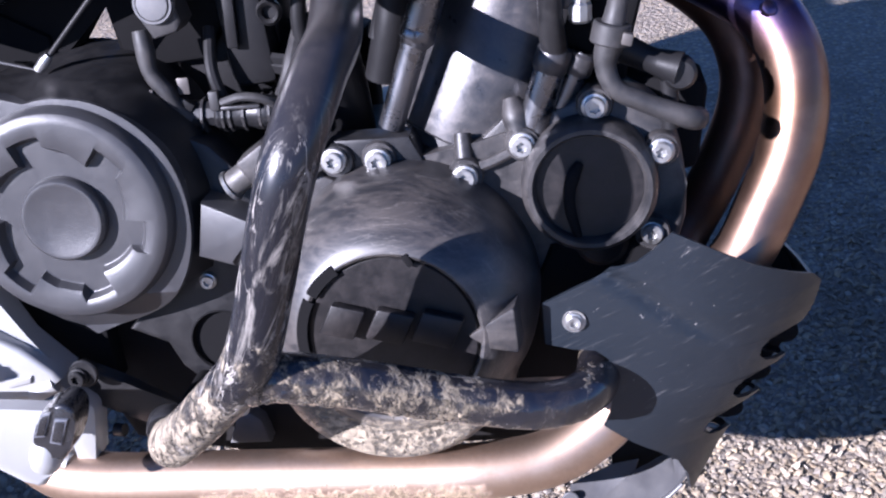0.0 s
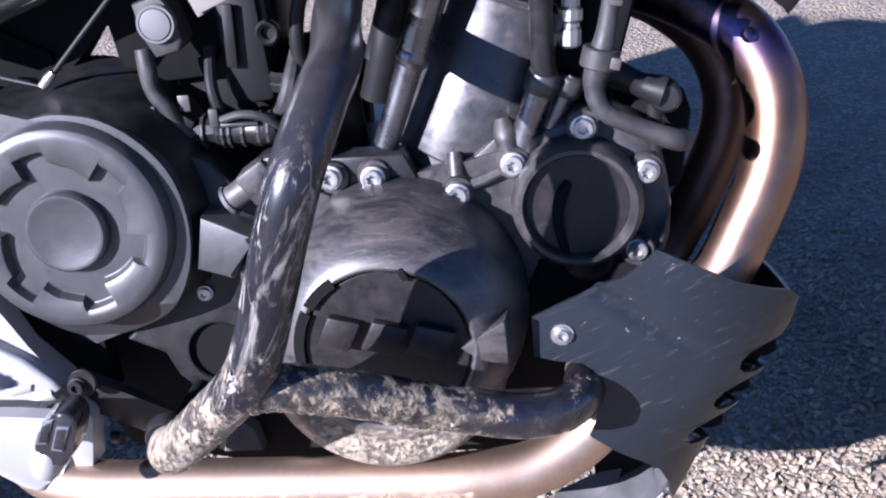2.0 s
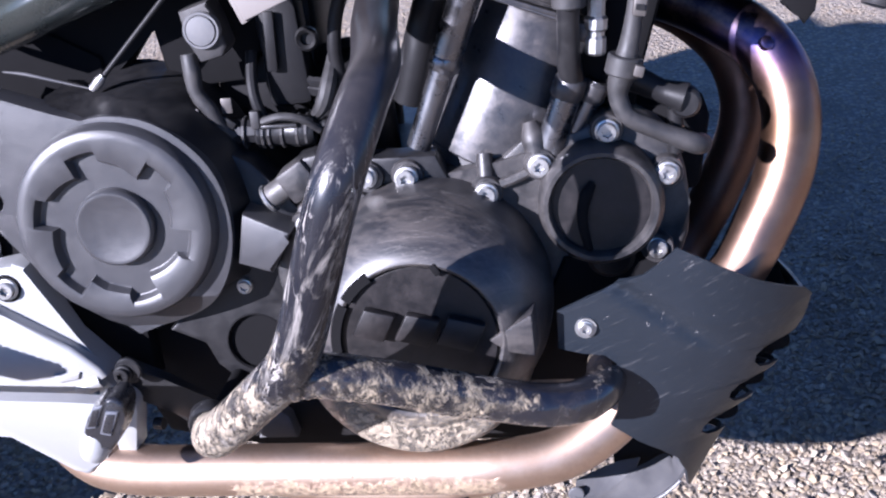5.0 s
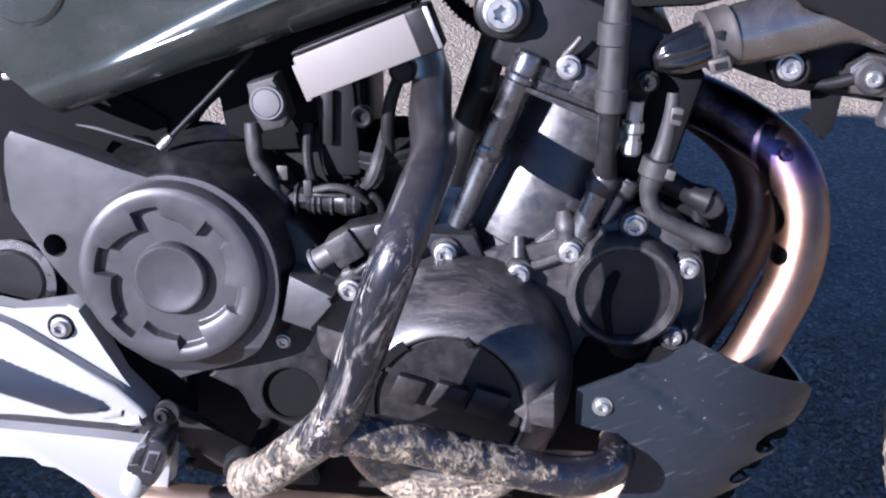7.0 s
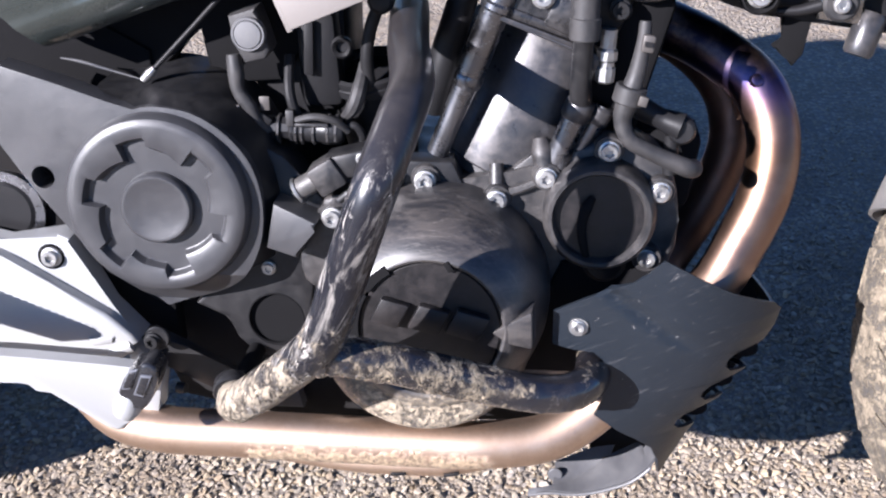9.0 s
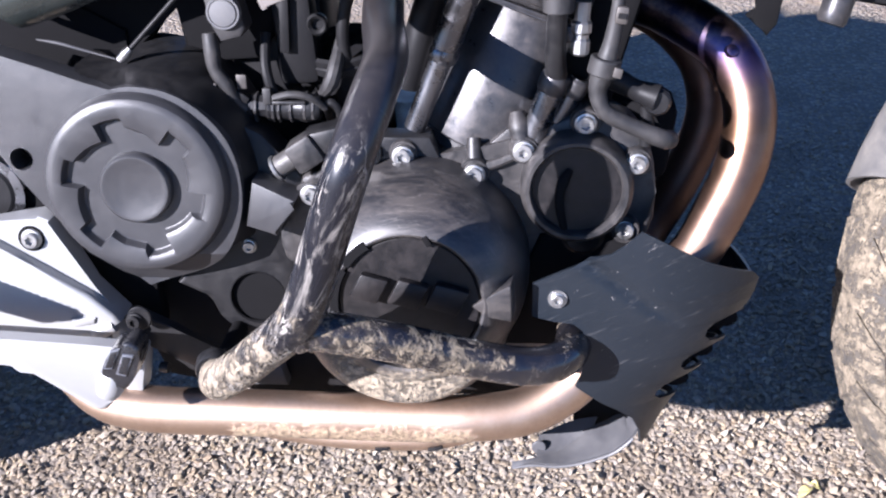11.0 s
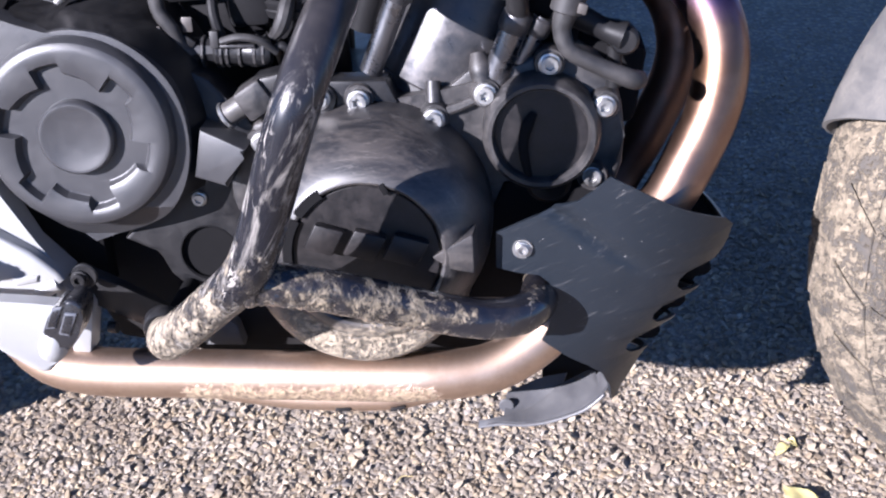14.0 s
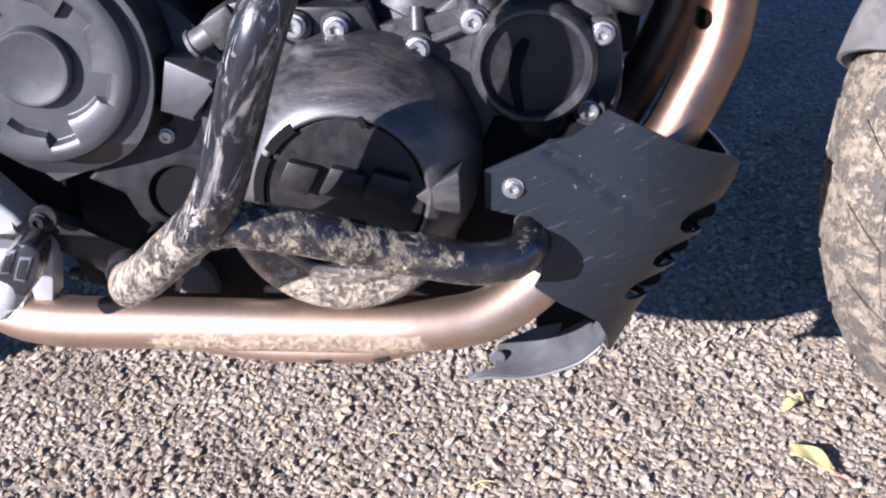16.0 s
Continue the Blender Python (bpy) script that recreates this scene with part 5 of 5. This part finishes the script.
def intake():
    box = part("throttle_body", block((-0.080, 0.115, 0.585), (0.085, 0.10, 0.13), (0, 0, 0), 0.010), DARK, bike, "black throttle body and plugs")
    part("side_housing", block((-0.058, 0.050, 0.600), (0.034, 0.03, 0.09), (0, -4, 0), 0.006), DARK, box)
    part("bracket_strip", block((-0.0645, 0.030, 0.608), (0.008, 0.004, 0.046), (0, 2, 0), 0.001), DARK, box)
    part("ear", lathe((-0.038, 0.040, 0.607), [(0.0095, 0.0), (0.0095, 0.004), (0.0075, 0.006), (0.005, 0.004), (0.0045, -0.004)], 24), DARK, box)
    # two added near-black blocks darken gaps that let the ground show
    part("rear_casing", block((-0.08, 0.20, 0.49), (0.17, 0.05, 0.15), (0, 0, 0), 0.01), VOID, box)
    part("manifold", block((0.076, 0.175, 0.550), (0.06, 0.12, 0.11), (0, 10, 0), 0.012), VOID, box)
    part("intake_boot", lathe((-0.010, 0.085, 0.500), [(0.030, 0.0), (0.033, 0.04), (0.034, 0.075), (0.036, 0.080), (0.036, 0.088), (0.033, 0.090), (0.029, 0.086), (0.028, 0.02), (0.0, 0.02)], 40, (-0.1, -0.25, 0.95)), DARK, box)
    part("boot_clamp", lathe((-0.018, 0.066, 0.572), [(0.0365, 0.0), (0.0375, 0.001), (0.0375, 0.007), (0.0365, 0.008)], 40, (-0.1, -0.25, 0.95)), DARK, box)
    part("cable_knob", lathe((0.000, 0.02, 0.652), [(0.009, 0.0), (0.011, 0.004), (0.011, 0.012), (0.008, 0.015), (0.0, 0.016)], 24), DARK, box)
    part("pull_rod", tube([(-0.002, 0.03, 0.650), (-0.012, 0.03, 0.625), (-0.016, 0.03, 0.598), (-0.014, 0.035, 0.57)], 0.0055, 4, 12), DARK, box)
    plug = part("idle_valve", prism([(-0.125, 0.639), (-0.102, 0.646), (-0.096, 0.630), (-0.091, 0.611), (-0.096, 0.604), (-0.113, 0.600), (-0.121, 0.615)], 0.004, 0.03, 0.003), RUBBER, bike, "grey square sensor with a round cap")
    part("cap", lathe((-0.108, 0.006, 0.625), [(0.0142, 0.0), (0.0142, 0.005), (0.0135, 0.0065), (0.0120, 0.0065), (0.0116, 0.0055), (0.0108, 0.0075), (0.0, 0.0088)], 36), ALLOY_GREY, plug, "light grey cap")
    con = part("wiring_connector", lathe((-0.104, 0.022, 0.541), [(0.009, 0.0), (0.0105, 0.002), (0.0105, 0.022), (0.0125, 0.024), (0.0125, 0.027), (0.0115, 0.029), (0.0115, 0.050), (0.0125, 0.052), (0.0125, 0.064), (0.010, 0.068)], 10, (1, 0, -0.03)), BLACK, bike, "black two-part wiring connector")
    part("latch", block((-0.064, 0.0105, 0.5470), (0.034, 0.005, 0.003), (0, 0, 0), 0.001), CASE, con)
    part("catch", block((-0.079, 0.010, 0.553), (0.007, 0.006, 0.014), (0, 0, 0), 0.001), RUBBER, con)
    for u in (-0.092, -0.077, -0.072, -0.062, -0.050, -0.043):
        part("band", lathe((u, 0.022, 0.540), [(0.0126, 0.0), (0.0132, 0.0006), (0.0132, 0.0022), (0.0126, 0.0028)], 10, (1, 0, -0.03)), CASE, con)
    wires = part("wiring_loom", tube([(-0.1240, 0.012, 0.606), (-0.1225, 0.010, 0.590), (-0.1210, 0.009, 0.576), (-0.1130, 0.010, 0.562), (-0.1075, 0.012, 0.549), (-0.100, 0.016, 0.540)], [0.0062, 0.0070, 0.0058, 0.0066, 0.0052, 0.0058], 5, 12), RUBBER, bike, "black cable loom with grey sleeves")
    part("cable_tie", block((-0.101, 0.014, 0.551), (0.012, 0.006, 0.006), (0, 35, 0), 0.001), DARK, wires)
    part("label_tag", block((-0.101, 0.014, 0.5640), (0.0085, 0.002, 0.0120), (0, 0, 0), 0.0005), CLAMP, wires, "pale tag")
    part("label_tag", block((-0.122, 0.004, 0.5620), (0.0040, 0.002, 0.0065), (0, 0, 0), 0.0005), CLAMP, wires)
    part("cable", tube([(-0.037, 0.022, 0.541), (-0.026, 0.020, 0.544), (-0.020, 0.022, 0.532), (-0.026, 0.026, 0.514)], 0.0035, 6, 10), DARK, wires)
    part("cable", tube([(-0.082, 0.035, 0.60), (-0.081, 0.022, 0.577), (-0.078, 0.018, 0.562), (-0.073, 0.02, 0.545)], 0.0045, 6, 10), DARK, wires)
    part("cable", tube([(-0.018, 0.045, 0.60), (-0.022, 0.022, 0.574), (-0.027, 0.020, 0.560), (-0.036, 0.026, 0.549)], [0.004, 0.0065, 0.0065, 0.004], 6, 10), RUBBER, wires)
    part("cable", tube([(0.075, 0.04, 0.70), (0.055, 0.05, 0.64), (0.035, 0.05, 0.58)], 0.007, 6, 12), DARK, wires)
    part("sleeve", tube([(-0.074, 0.010, 0.551), (-0.058, 0.007, 0.555), (-0.042, 0.010, 0.551), (-0.032, 0.018, 0.540)], 0.0032, 6, 10), RUBBER, wires)
    sens = part("gear_sensor", tube([(-0.0710, -0.010, 0.4960), (-0.0600, -0.010, 0.5030), (-0.0480, -0.010, 0.5110)], [0.0095, 0.0095, 0.0100], 4, 20), CAST, bike, "dull grey cast gear sensor")
    part("sensor_block", block((-0.0450, -0.008, 0.5110), (0.026, 0.028, 0.026), (0, -33, 0), 0.003), CASE, sens)
    part("sensor_arm", block((-0.0250, -0.002, 0.5210), (0.042, 0.030, 0.022), (0, -14, 0), 0.004), BLACK, sens)
    part("seal", lathe((-0.0720, -0.010, 0.4952), [(0.0112, 0.0), (0.0118, 0.0015), (0.0112, 0.003)], 24, (0.85, 0, 0.5)), STEEL, sens)
    bolt((-0.0160, -0.016, 0.5270), 0.0038, sens)
    lab = part("battery_tray_plate", block((-0.030, -0.012, 0.668), (0.094, 0.028, 0.034), (0, -22, 0), 0.0015), WHITE, bike, "pale bare aluminium tray below the panel")
    part("end_cap", block((0.0215, -0.014, 0.689), (0.019, 0.03, 0.036), (0, -22, 0), 0.003), DARK, lab)
    part("bright_strip", block((0.0285, -0.0300, 0.692), (0.004, 0.002, 0.033), (0, -22, 0), 0.0005), STEEL, lab)
    part("fold", block((-0.0735, -0.010, 0.6465), (0.005, 0.026, 0.030), (0, -22, 0), 0.001), WHITE, lab)
    part("rim", block((-0.034, -0.010, 0.6875), (0.100, 0.030, 0.003), (0, -22, 0), 0.001), DARK, lab)


intake()


def upper_front():
    frame = part("water_pipe", tube([(0.245, 0.02, 0.681), (0.262, 0.024, 0.682), (0.305, 0.03, 0.693), (0.345, 0.034, 0.701), (0.385, 0.04, 0.690), (0.43, 0.05, 0.664)], [0.022, 0.0245, 0.026, 0.026, 0.026, 0.026], 7, 40), BROWN_METAL, bike, "polished brown metal water pipe")
    line = curve_points([(0.193, -0.004, 0.664), (0.200, -0.002, 0.667), (0.212, 0.002, 0.670), (0.228, 0.010, 0.675), (0.248, 0.020, 0.681)], 4)
    wide = np.interp(np.linspace(0, 4, len(line)), range(5), (0.006, 0.0125, 0.0155, 0.0165, 0.017))
    bm, rings = bmesh.new(), []
    way = (line[-1] - line[0]).normalized()
    side = way.orthogonal().normalized()
    for n, (q, r) in enumerate(zip(line, wide)):
        flute = 0.07 * min(n / 5, 1.0)
        rings.append([bm.verts.new(q + float(r) * (1 + flute * math.cos(9 * a)) * (math.cos(a) * side + math.sin(a) * way.cross(side))) for a in [2 * math.pi * k / 72 for k in range(72)]])
    for a, b in zip(rings, rings[1:]):
        for k in range(72):
            bm.faces.new((a[k], a[(k + 1) % 72], b[(k + 1) % 72], b[k]))
    bm.faces.new(rings[0][::-1])
    bm.faces.new(rings[-1])
    part("nozzle", bm, POLISHED, frame, "glossy black fluted pipe end", 60)
    way = (1, 0.22, 0.26)
    mid = Vector((0.2425, 0.018, 0.680))
    part("band_clamp", lathe(mid, [(0.0225, -0.0115), (0.0236, -0.0108), (0.0240, -0.0085), (0.0232, -0.0070), (0.0232, 0.0065), (0.0240, 0.0080), (0.0240, 0.0105), (0.0225, 0.0115)], 48, way), CLAMP, frame, "dull slotted band clamp")
    for turn in (-52, -20, 12):
        q = mid + 0.0236 * Vector((-0.24 * math.sin(radians(turn)), -math.cos(radians(turn)), math.sin(radians(turn))))
        part("clamp_slot", block(q, (0.0075, 0.002, 0.0085), (turn, -15, 0), 0.0005), DARK, frame)
    part("clamp_buckle", block((0.243, -0.0080, 0.6640), (0.017, 0.006, 0.011), (0, -15, 0), 0.002), CLAMP, frame)
    part("buckle_slot", block((0.2432, -0.0112, 0.6640), (0.009, 0.002, 0.005), (0, -15, 0), 0.0), DARK, frame)
    part("cowl", prism([(0.288, 0.76), (0.296, 0.712), (0.302, 0.706), (0.318, 0.702), (0.343, 0.691), (0.369, 0.678), (0.41, 0.655), (0.47, 0.68), (0.47, 0.76)], -0.010, 0.09, 0.008, 3), PIT, bike, "black plastic cowl edge")
    rail = part("radiator_bracket", prism([(0.25, 0.652), (0.285, 0.640), (0.31, 0.632), (0.345, 0.628), (0.40, 0.625), (0.45, 0.61), (0.45, 0.66), (0.36, 0.672), (0.28, 0.672)], 0.062, 0.12, 0.004), DARK, bike, "black radiator bracket with bright bushes")
    part("hook", prism([(0.325, 0.635), (0.35, 0.63), (0.345, 0.60), (0.337, 0.590), (0.330, 0.600), (0.320, 0.606), (0.328, 0.612)], 0.062, 0.075, 0.002), PIT, rail)
    part("bush", lathe((0.3015, 0.05, 0.6555), [(0.0165, 0.0), (0.0165, 0.018), (0.014, 0.021), (0.0115, 0.016), (0.0, 0.016)], 36), DARK, rail)
    bolt((0.3015, 0.034, 0.6555), 0.0085, rail)
    part("arm", tube([(0.318, 0.046, 0.640), (0.335, 0.044, 0.641), (0.352, 0.042, 0.646)], [0.003, 0.0045, 0.0055], 5, 14), DARK, rail)
    part("bush_block", prism([(0.348, 0.655), (0.350, 0.634), (0.384, 0.630), (0.386, 0.662), (0.362, 0.666)], 0.040, 0.07, 0.003), BROWN_METAL, rail)
    part("bush_face", lathe((0.366, 0.040, 0.648), [(0.0145, 0.0), (0.0145, 0.004), (0.012, 0.006), (0.0, 0.006)], 32), RUBBER, rail)
    bolt((0.366, 0.032, 0.648), 0.0055, rail)
    part("lower_bush", lathe((0.388, 0.045, 0.618), [(0.0105, -0.022), (0.0125, -0.018), (0.0125, 0.010), (0.0105, 0.014), (0.0, 0.014)], 28, (-0.3, -0.2, -0.9)), CYL, rail)
    part("radiator", block((0.42, 0.22, 0.77), (0.05, 0.30, 0.20), (0, 15, 0), 0.01), DARK, bike, "black radiator")


upper_front()


STEER, STEER_AT = radians(26), Vector((0.733, 0.22 + INWARD, 0))


def steered(*parts):
    """Turns finished meshes about the upright through the front wheel: the bars rest turned to the far side."""
    turn = Matrix.Translation(STEER_AT) @ Matrix.Rotation(STEER, 4, "Z") @ Matrix.Translation(-STEER_AT)
    for ob in parts:
        ob.data.transform(turn)


def wheel(name, u, w, big, half, label, knobs):
    """A road wheel: rim, spokes, tyre with a block tread."""
    hub = part(name, lathe((u, 0.22 + 0.055, w), [(0.03, 0.0), (0.03, 0.11), (0.012, 0.112), (0.012, 0.12), (0.0, 0.12)], 32), DARK, bike, label)
    k = (big - 0.003) / 0.30
    prof = [(0.222, half * 0.72), (0.235, half * 0.90), (0.258, half * 1.0), (0.276, half * 0.93), (0.290, half * 0.70), (0.297, half * 0.4), (0.30, 0.0)]
    prof = [(r * k, h) for r, h in prof]
    loop = prof + [(r, -h) for r, h in prof[-2::-1]]
    bm = bmesh.new()
    sides = 120
    rings = [[bm.verts.new((u + r * math.cos(2 * math.pi * n / sides), 0.22 + h, w + r * math.sin(2 * math.pi * n / sides))) for n in range(sides)] for r, h in loop]
    for a, b in zip(rings, rings[1:] + rings[:1]):
        for n in range(sides):
            bm.faces.new((a[n], a[(n + 1) % sides], b[(n + 1) % sides], b[n]))
    tyre = part("tyre", bm, TYRE, hub, "mud-streaked tyre")

    def crown(t, lift):
        """A point of the tyre's section: t from -1 to 1 across, lifted off the carcass."""
        x = abs(t) * 4
        r = np.interp(x, range(5), [q[0] for q in prof[:1:-1]])
        h = np.interp(x, range(5), [q[1] for q in prof[:1:-1]])
        return r + lift * (1 - 0.55 * abs(t)), math.copysign(h + lift * 0.75 * abs(t), t)

    # slanted blocks, two rows a side, parted by grooves
    bm = bmesh.new()
    for n in range(knobs):
        for side in (-1, 1):
            for t0, t1, late in ((0.05, 0.46, 0.0), (0.50, 0.99, 0.45)):
                a0 = 2 * math.pi * (n + late + (0.5 if side > 0 else 0.0)) / knobs
                wide = 2 * math.pi / knobs * 0.84
                grid = []
                for lift in (-0.001, 0.0032):
                    for f in (0.0, 0.5, 1.0):
                        t = t0 + (t1 - t0) * f
                        for g in (0.0, 1.0):
                            a = a0 + wide * (g + 0.55 * f) * (1.0 if lift < 0 else 0.94)
                            r, h = crown(side * (t if lift < 0 else t0 + (t1 - t0) * (0.06 + 0.88 * f)), lift)
                            grid.append(bm.verts.new((u + r * math.cos(a), 0.22 + h, w + r * math.sin(a))))
                low, top = grid[:6], grid[6:]
                for f in (0, 2):
                    bm.faces.new((top[f], top[f + 1], top[f + 3], top[f + 2]))
                    bm.faces.new((low[f], low[f + 2], top[f + 2], top[f]))
                    bm.faces.new((low[f + 1], low[f + 3], top[f + 3], top[f + 1]))
                bm.faces.new((low[0], low[1], top[1], top[0]))
                bm.faces.new((low[4], low[5], top[5], top[4]))
    tread = part("tread", bm, TYRE, tyre)
    tread["kind"] = "stuff"
    part("rim", lathe((u, 0.22, w), [(0.195 * k, -half * 0.7), (0.224 * k, -half * 0.75), (0.224 * k, half * 0.75), (0.195 * k, half * 0.7)], 64), DARK, hub)
    for n in range(5):
        a = 2 * math.pi * n / 5 + 0.3
        part("spoke", tube([(u + 0.02 * math.cos(a), 0.22, w + 0.02 * math.sin(a)), (u + 0.205 * k * math.cos(a), 0.22, w + 0.205 * k * math.sin(a))], [0.022, 0.014], 3, 12), DARK, hub)
    return hub


front = wheel("front_wheel", 0.733, 0.330, 0.330, 0.060, "front wheel with muddy tyre", 28)
steered(front, *front.children_recursive)
wheel("rear_wheel", -0.80, 0.305, 0.305, 0.085, "rear wheel", 26)


def running_gear():
    bm = bmesh.new()
    rows = []
    for k in range(25):
        ring = []
        for n in range(13):
            s = -1 + n / 6
            r = 0.350 - 0.045 * abs(s) ** 2.6
            a = radians(158 + 4.5 * s - (118 + 4.5 * s) * k / 24)
            ring.append(bm.verts.new((0.733 + r * math.cos(a), 0.22 + (0.050 if s > 0 else 0.068) * math.sin(s * math.pi / 2), 0.330 + r * math.sin(a))))
        rows.append(ring)
    for a, b in zip(rows, rows[1:]):
        for n in range(12):
            bm.faces.new((a[n], a[n + 1], b[n + 1], b[n]))
    thicken(bm, 0.004)
    guard = part("front_mudguard", bm, FENDER, bike, "dusty grey plastic mudguard", 50)
    fork = part("fork", tube([(0.733, 0.13, 0.330), (0.585, 0.13, 0.62), (0.485, 0.13, 0.86)], 0.026, 4, 24), DARK, bike, "black front fork")
    legs = [part("fork_leg", tube([(0.733, 0.31, 0.330), (0.585, 0.31, 0.62), (0.485, 0.31, 0.86)], 0.026, 4, 24), DARK, fork),
            part("yoke", block((0.51, 0.22, 0.80), (0.06, 0.23, 0.03), (0, -24, 0), 0.008), DARK, fork),
            part("axle", tube([(0.733, 0.11, 0.330), (0.733, 0.33, 0.330)], 0.012, 2, 16), STEEL, fork)]
    turn = Matrix.Translation(Vector((0.733, 0.22 + INWARD, 0.33))) @ Matrix.Rotation(STEER, 4, Vector((-0.42, 0, 0.90))) @ Matrix.Translation(-Vector((0.733, 0.22 + INWARD, 0.33)))
    steered(guard)
    for ob in (fork, *legs):
        ob.data.transform(turn)
    arm = part("swingarm", tube([(-0.33, 0.10, 0.44), (-0.55, 0.11, 0.37), (-0.80, 0.11, 0.305)], [0.03, 0.028, 0.024], 5, 20), DARK, bike, "black swingarm")
    part("far_arm", tube([(-0.33, 0.34, 0.44), (-0.55, 0.33, 0.37), (-0.80, 0.33, 0.305)], [0.03, 0.028, 0.024], 5, 20), DARK, arm)
    part("pivot_shaft", tube([(-0.33, 0.02, 0.46), (-0.33, 0.40, 0.45)], 0.022, 3, 20), DARK, arm)
    part("fuel_tank", lathe((0.06, 0.22, 0.755), [(0.20, 0.0), (0.22, 0.08), (0.20, 0.18), (0.14, 0.25), (0.0, 0.28)], 32, (0, 0, 1)), TANK, bike, "glossy dark green tank")
    part("tail_body", prism(rounded([(-0.24, 0.62), (-0.20, 0.74), (-0.28, 0.84), (-0.60, 0.920), (-0.69, 0.905), (-0.75, 0.950), (-0.79, 0.930), (-0.87, 0.875), (-0.96, 0.785), (-0.97, 0.750), (-0.90, 0.740), (-0.80, 0.735), (-0.66, 0.715), (-0.5, 0.63)], 3), 0.09, 0.35, 0.03), DARK, bike, "black seat and tail")
    # added block in the sun's path, removes a lit line on the ground
    part("rear_frame", block((-0.345, 0.105, 0.615), (0.125, 0.05, 0.09), (0, 10, 0), 0.01), PIT, bike, "added near-black block that shades a strip of ground")
    part("frame_rail", tube([(0.48, 0.16, 0.80), (0.2, 0.10, 0.76), (-0.15, 0.10, 0.70), (-0.42, 0.12, 0.70), (-0.7, 0.14, 0.76)], 0.018, 5, 20), DARK, bike, "black frame tube")
    # unseen filler, added to stop sun leaking between tail and gearbox
    part("battery_box", block((-0.47, 0.24, 0.55), (0.25, 0.22, 0.24), (0, 8, 0), 0.015), VOID, bike, "added unseen block that stops sun leaking under the seat")
    part("side_stand", tube([(-0.12, 0.40, 0.26), (-0.16, 0.56, 0.080)], 0.012, 3, 16), DARK, bike, "black side stand")


running_gear()


# ---------------------------------------------------------------- litter on the ground
def leaf(tip, base, wide, label, curl=0.006, stalked=True):
    """A fallen leaf: a cupped blade with a midrib, and its stalk."""
    a, b = Vector((*tip, 0.006)), Vector((*base, 0.007))
    way = (b - a).normalized()
    side = Vector((-way.y, way.x, 0))
    bm, rows = bmesh.new(), []
    for k in range(13):
        t = k / 12
        half = wide * math.sin(math.pi * min(max(t, 0.02), 0.98)) ** 0.75 * (1.1 - 0.35 * t)
        mid = a.lerp(b, t) + Vector((0, 0, 0.004 * math.sin(math.pi * t)))
        rows.append([bm.verts.new(mid + side * half * s + Vector((0, 0, curl * (abs(s) ** 1.6) + 0.0012 * math.sin(9 * t + 3 * s)))) for s in (-1, -0.5, 0, 0.5, 1)])
    for p, q in zip(rows, rows[1:]):
        for n in range(4):
            bm.faces.new((p[n], p[n + 1], q[n + 1], q[n]))
    thicken(bm, 0.0006)
    ob = new("fallen_leaf", finish(bm, "fallen_leaf", LEAF, 60))
    tagged(ob, label, "leaf", "fallen leaves")
    if not stalked:
        return
    bm = tube([b - way * 0.004, b + way * 0.008 + Vector((0, 0, 0.001)), b + way * 0.022 + side * 0.003], [0.0011, 0.0009, 0.0006], 4, 8)
    stalk = new("stalk", finish(bm, "stalk", STALK))
    stalk.parent = ob
    tagged(stalk, "reddish stalk")


leaf((0.447, 0.139), (0.484, 0.099), 0.0125, "yellow fallen leaf with a red stalk on asphalt", 0.0015)
leaf((0.448, 0.192), (0.466, 0.206), 0.0065, "torn scrap of yellow leaf lying on the chippings", 0.003, False)
leaf((0.474, 0.207), (0.462, 0.216), 0.004, "small torn scrap of yellow leaf on asphalt", 0.002, False)


def straw(a, b, bend, thick=0.0009):
    p, q = Vector((*a, 0.006)), Vector((*b, 0.0065))
    mid = (p + q) / 2 + Vector((-(q - p).y, (q - p).x, 0)) * bend + Vector((0, 0, 0.002))
    ob = new("straw", finish(tube([p, mid, q], [thick, thick * 1.2, thick * 0.6], 5, 7), "straw", STRAW))
    tagged(ob, "dry straw stalk lying on the chippings", "straw", "straw bits")


straw((0.118, 0.072), (0.146, 0.080), 0.12)
straw((0.128, 0.084), (0.140, 0.070), -0.2)
straw((0.236, 0.090), (0.243, 0.105), 0.1, 0.0007)
straw((0.026, 0.140), (0.044, 0.150), 0.2, 0.0007)
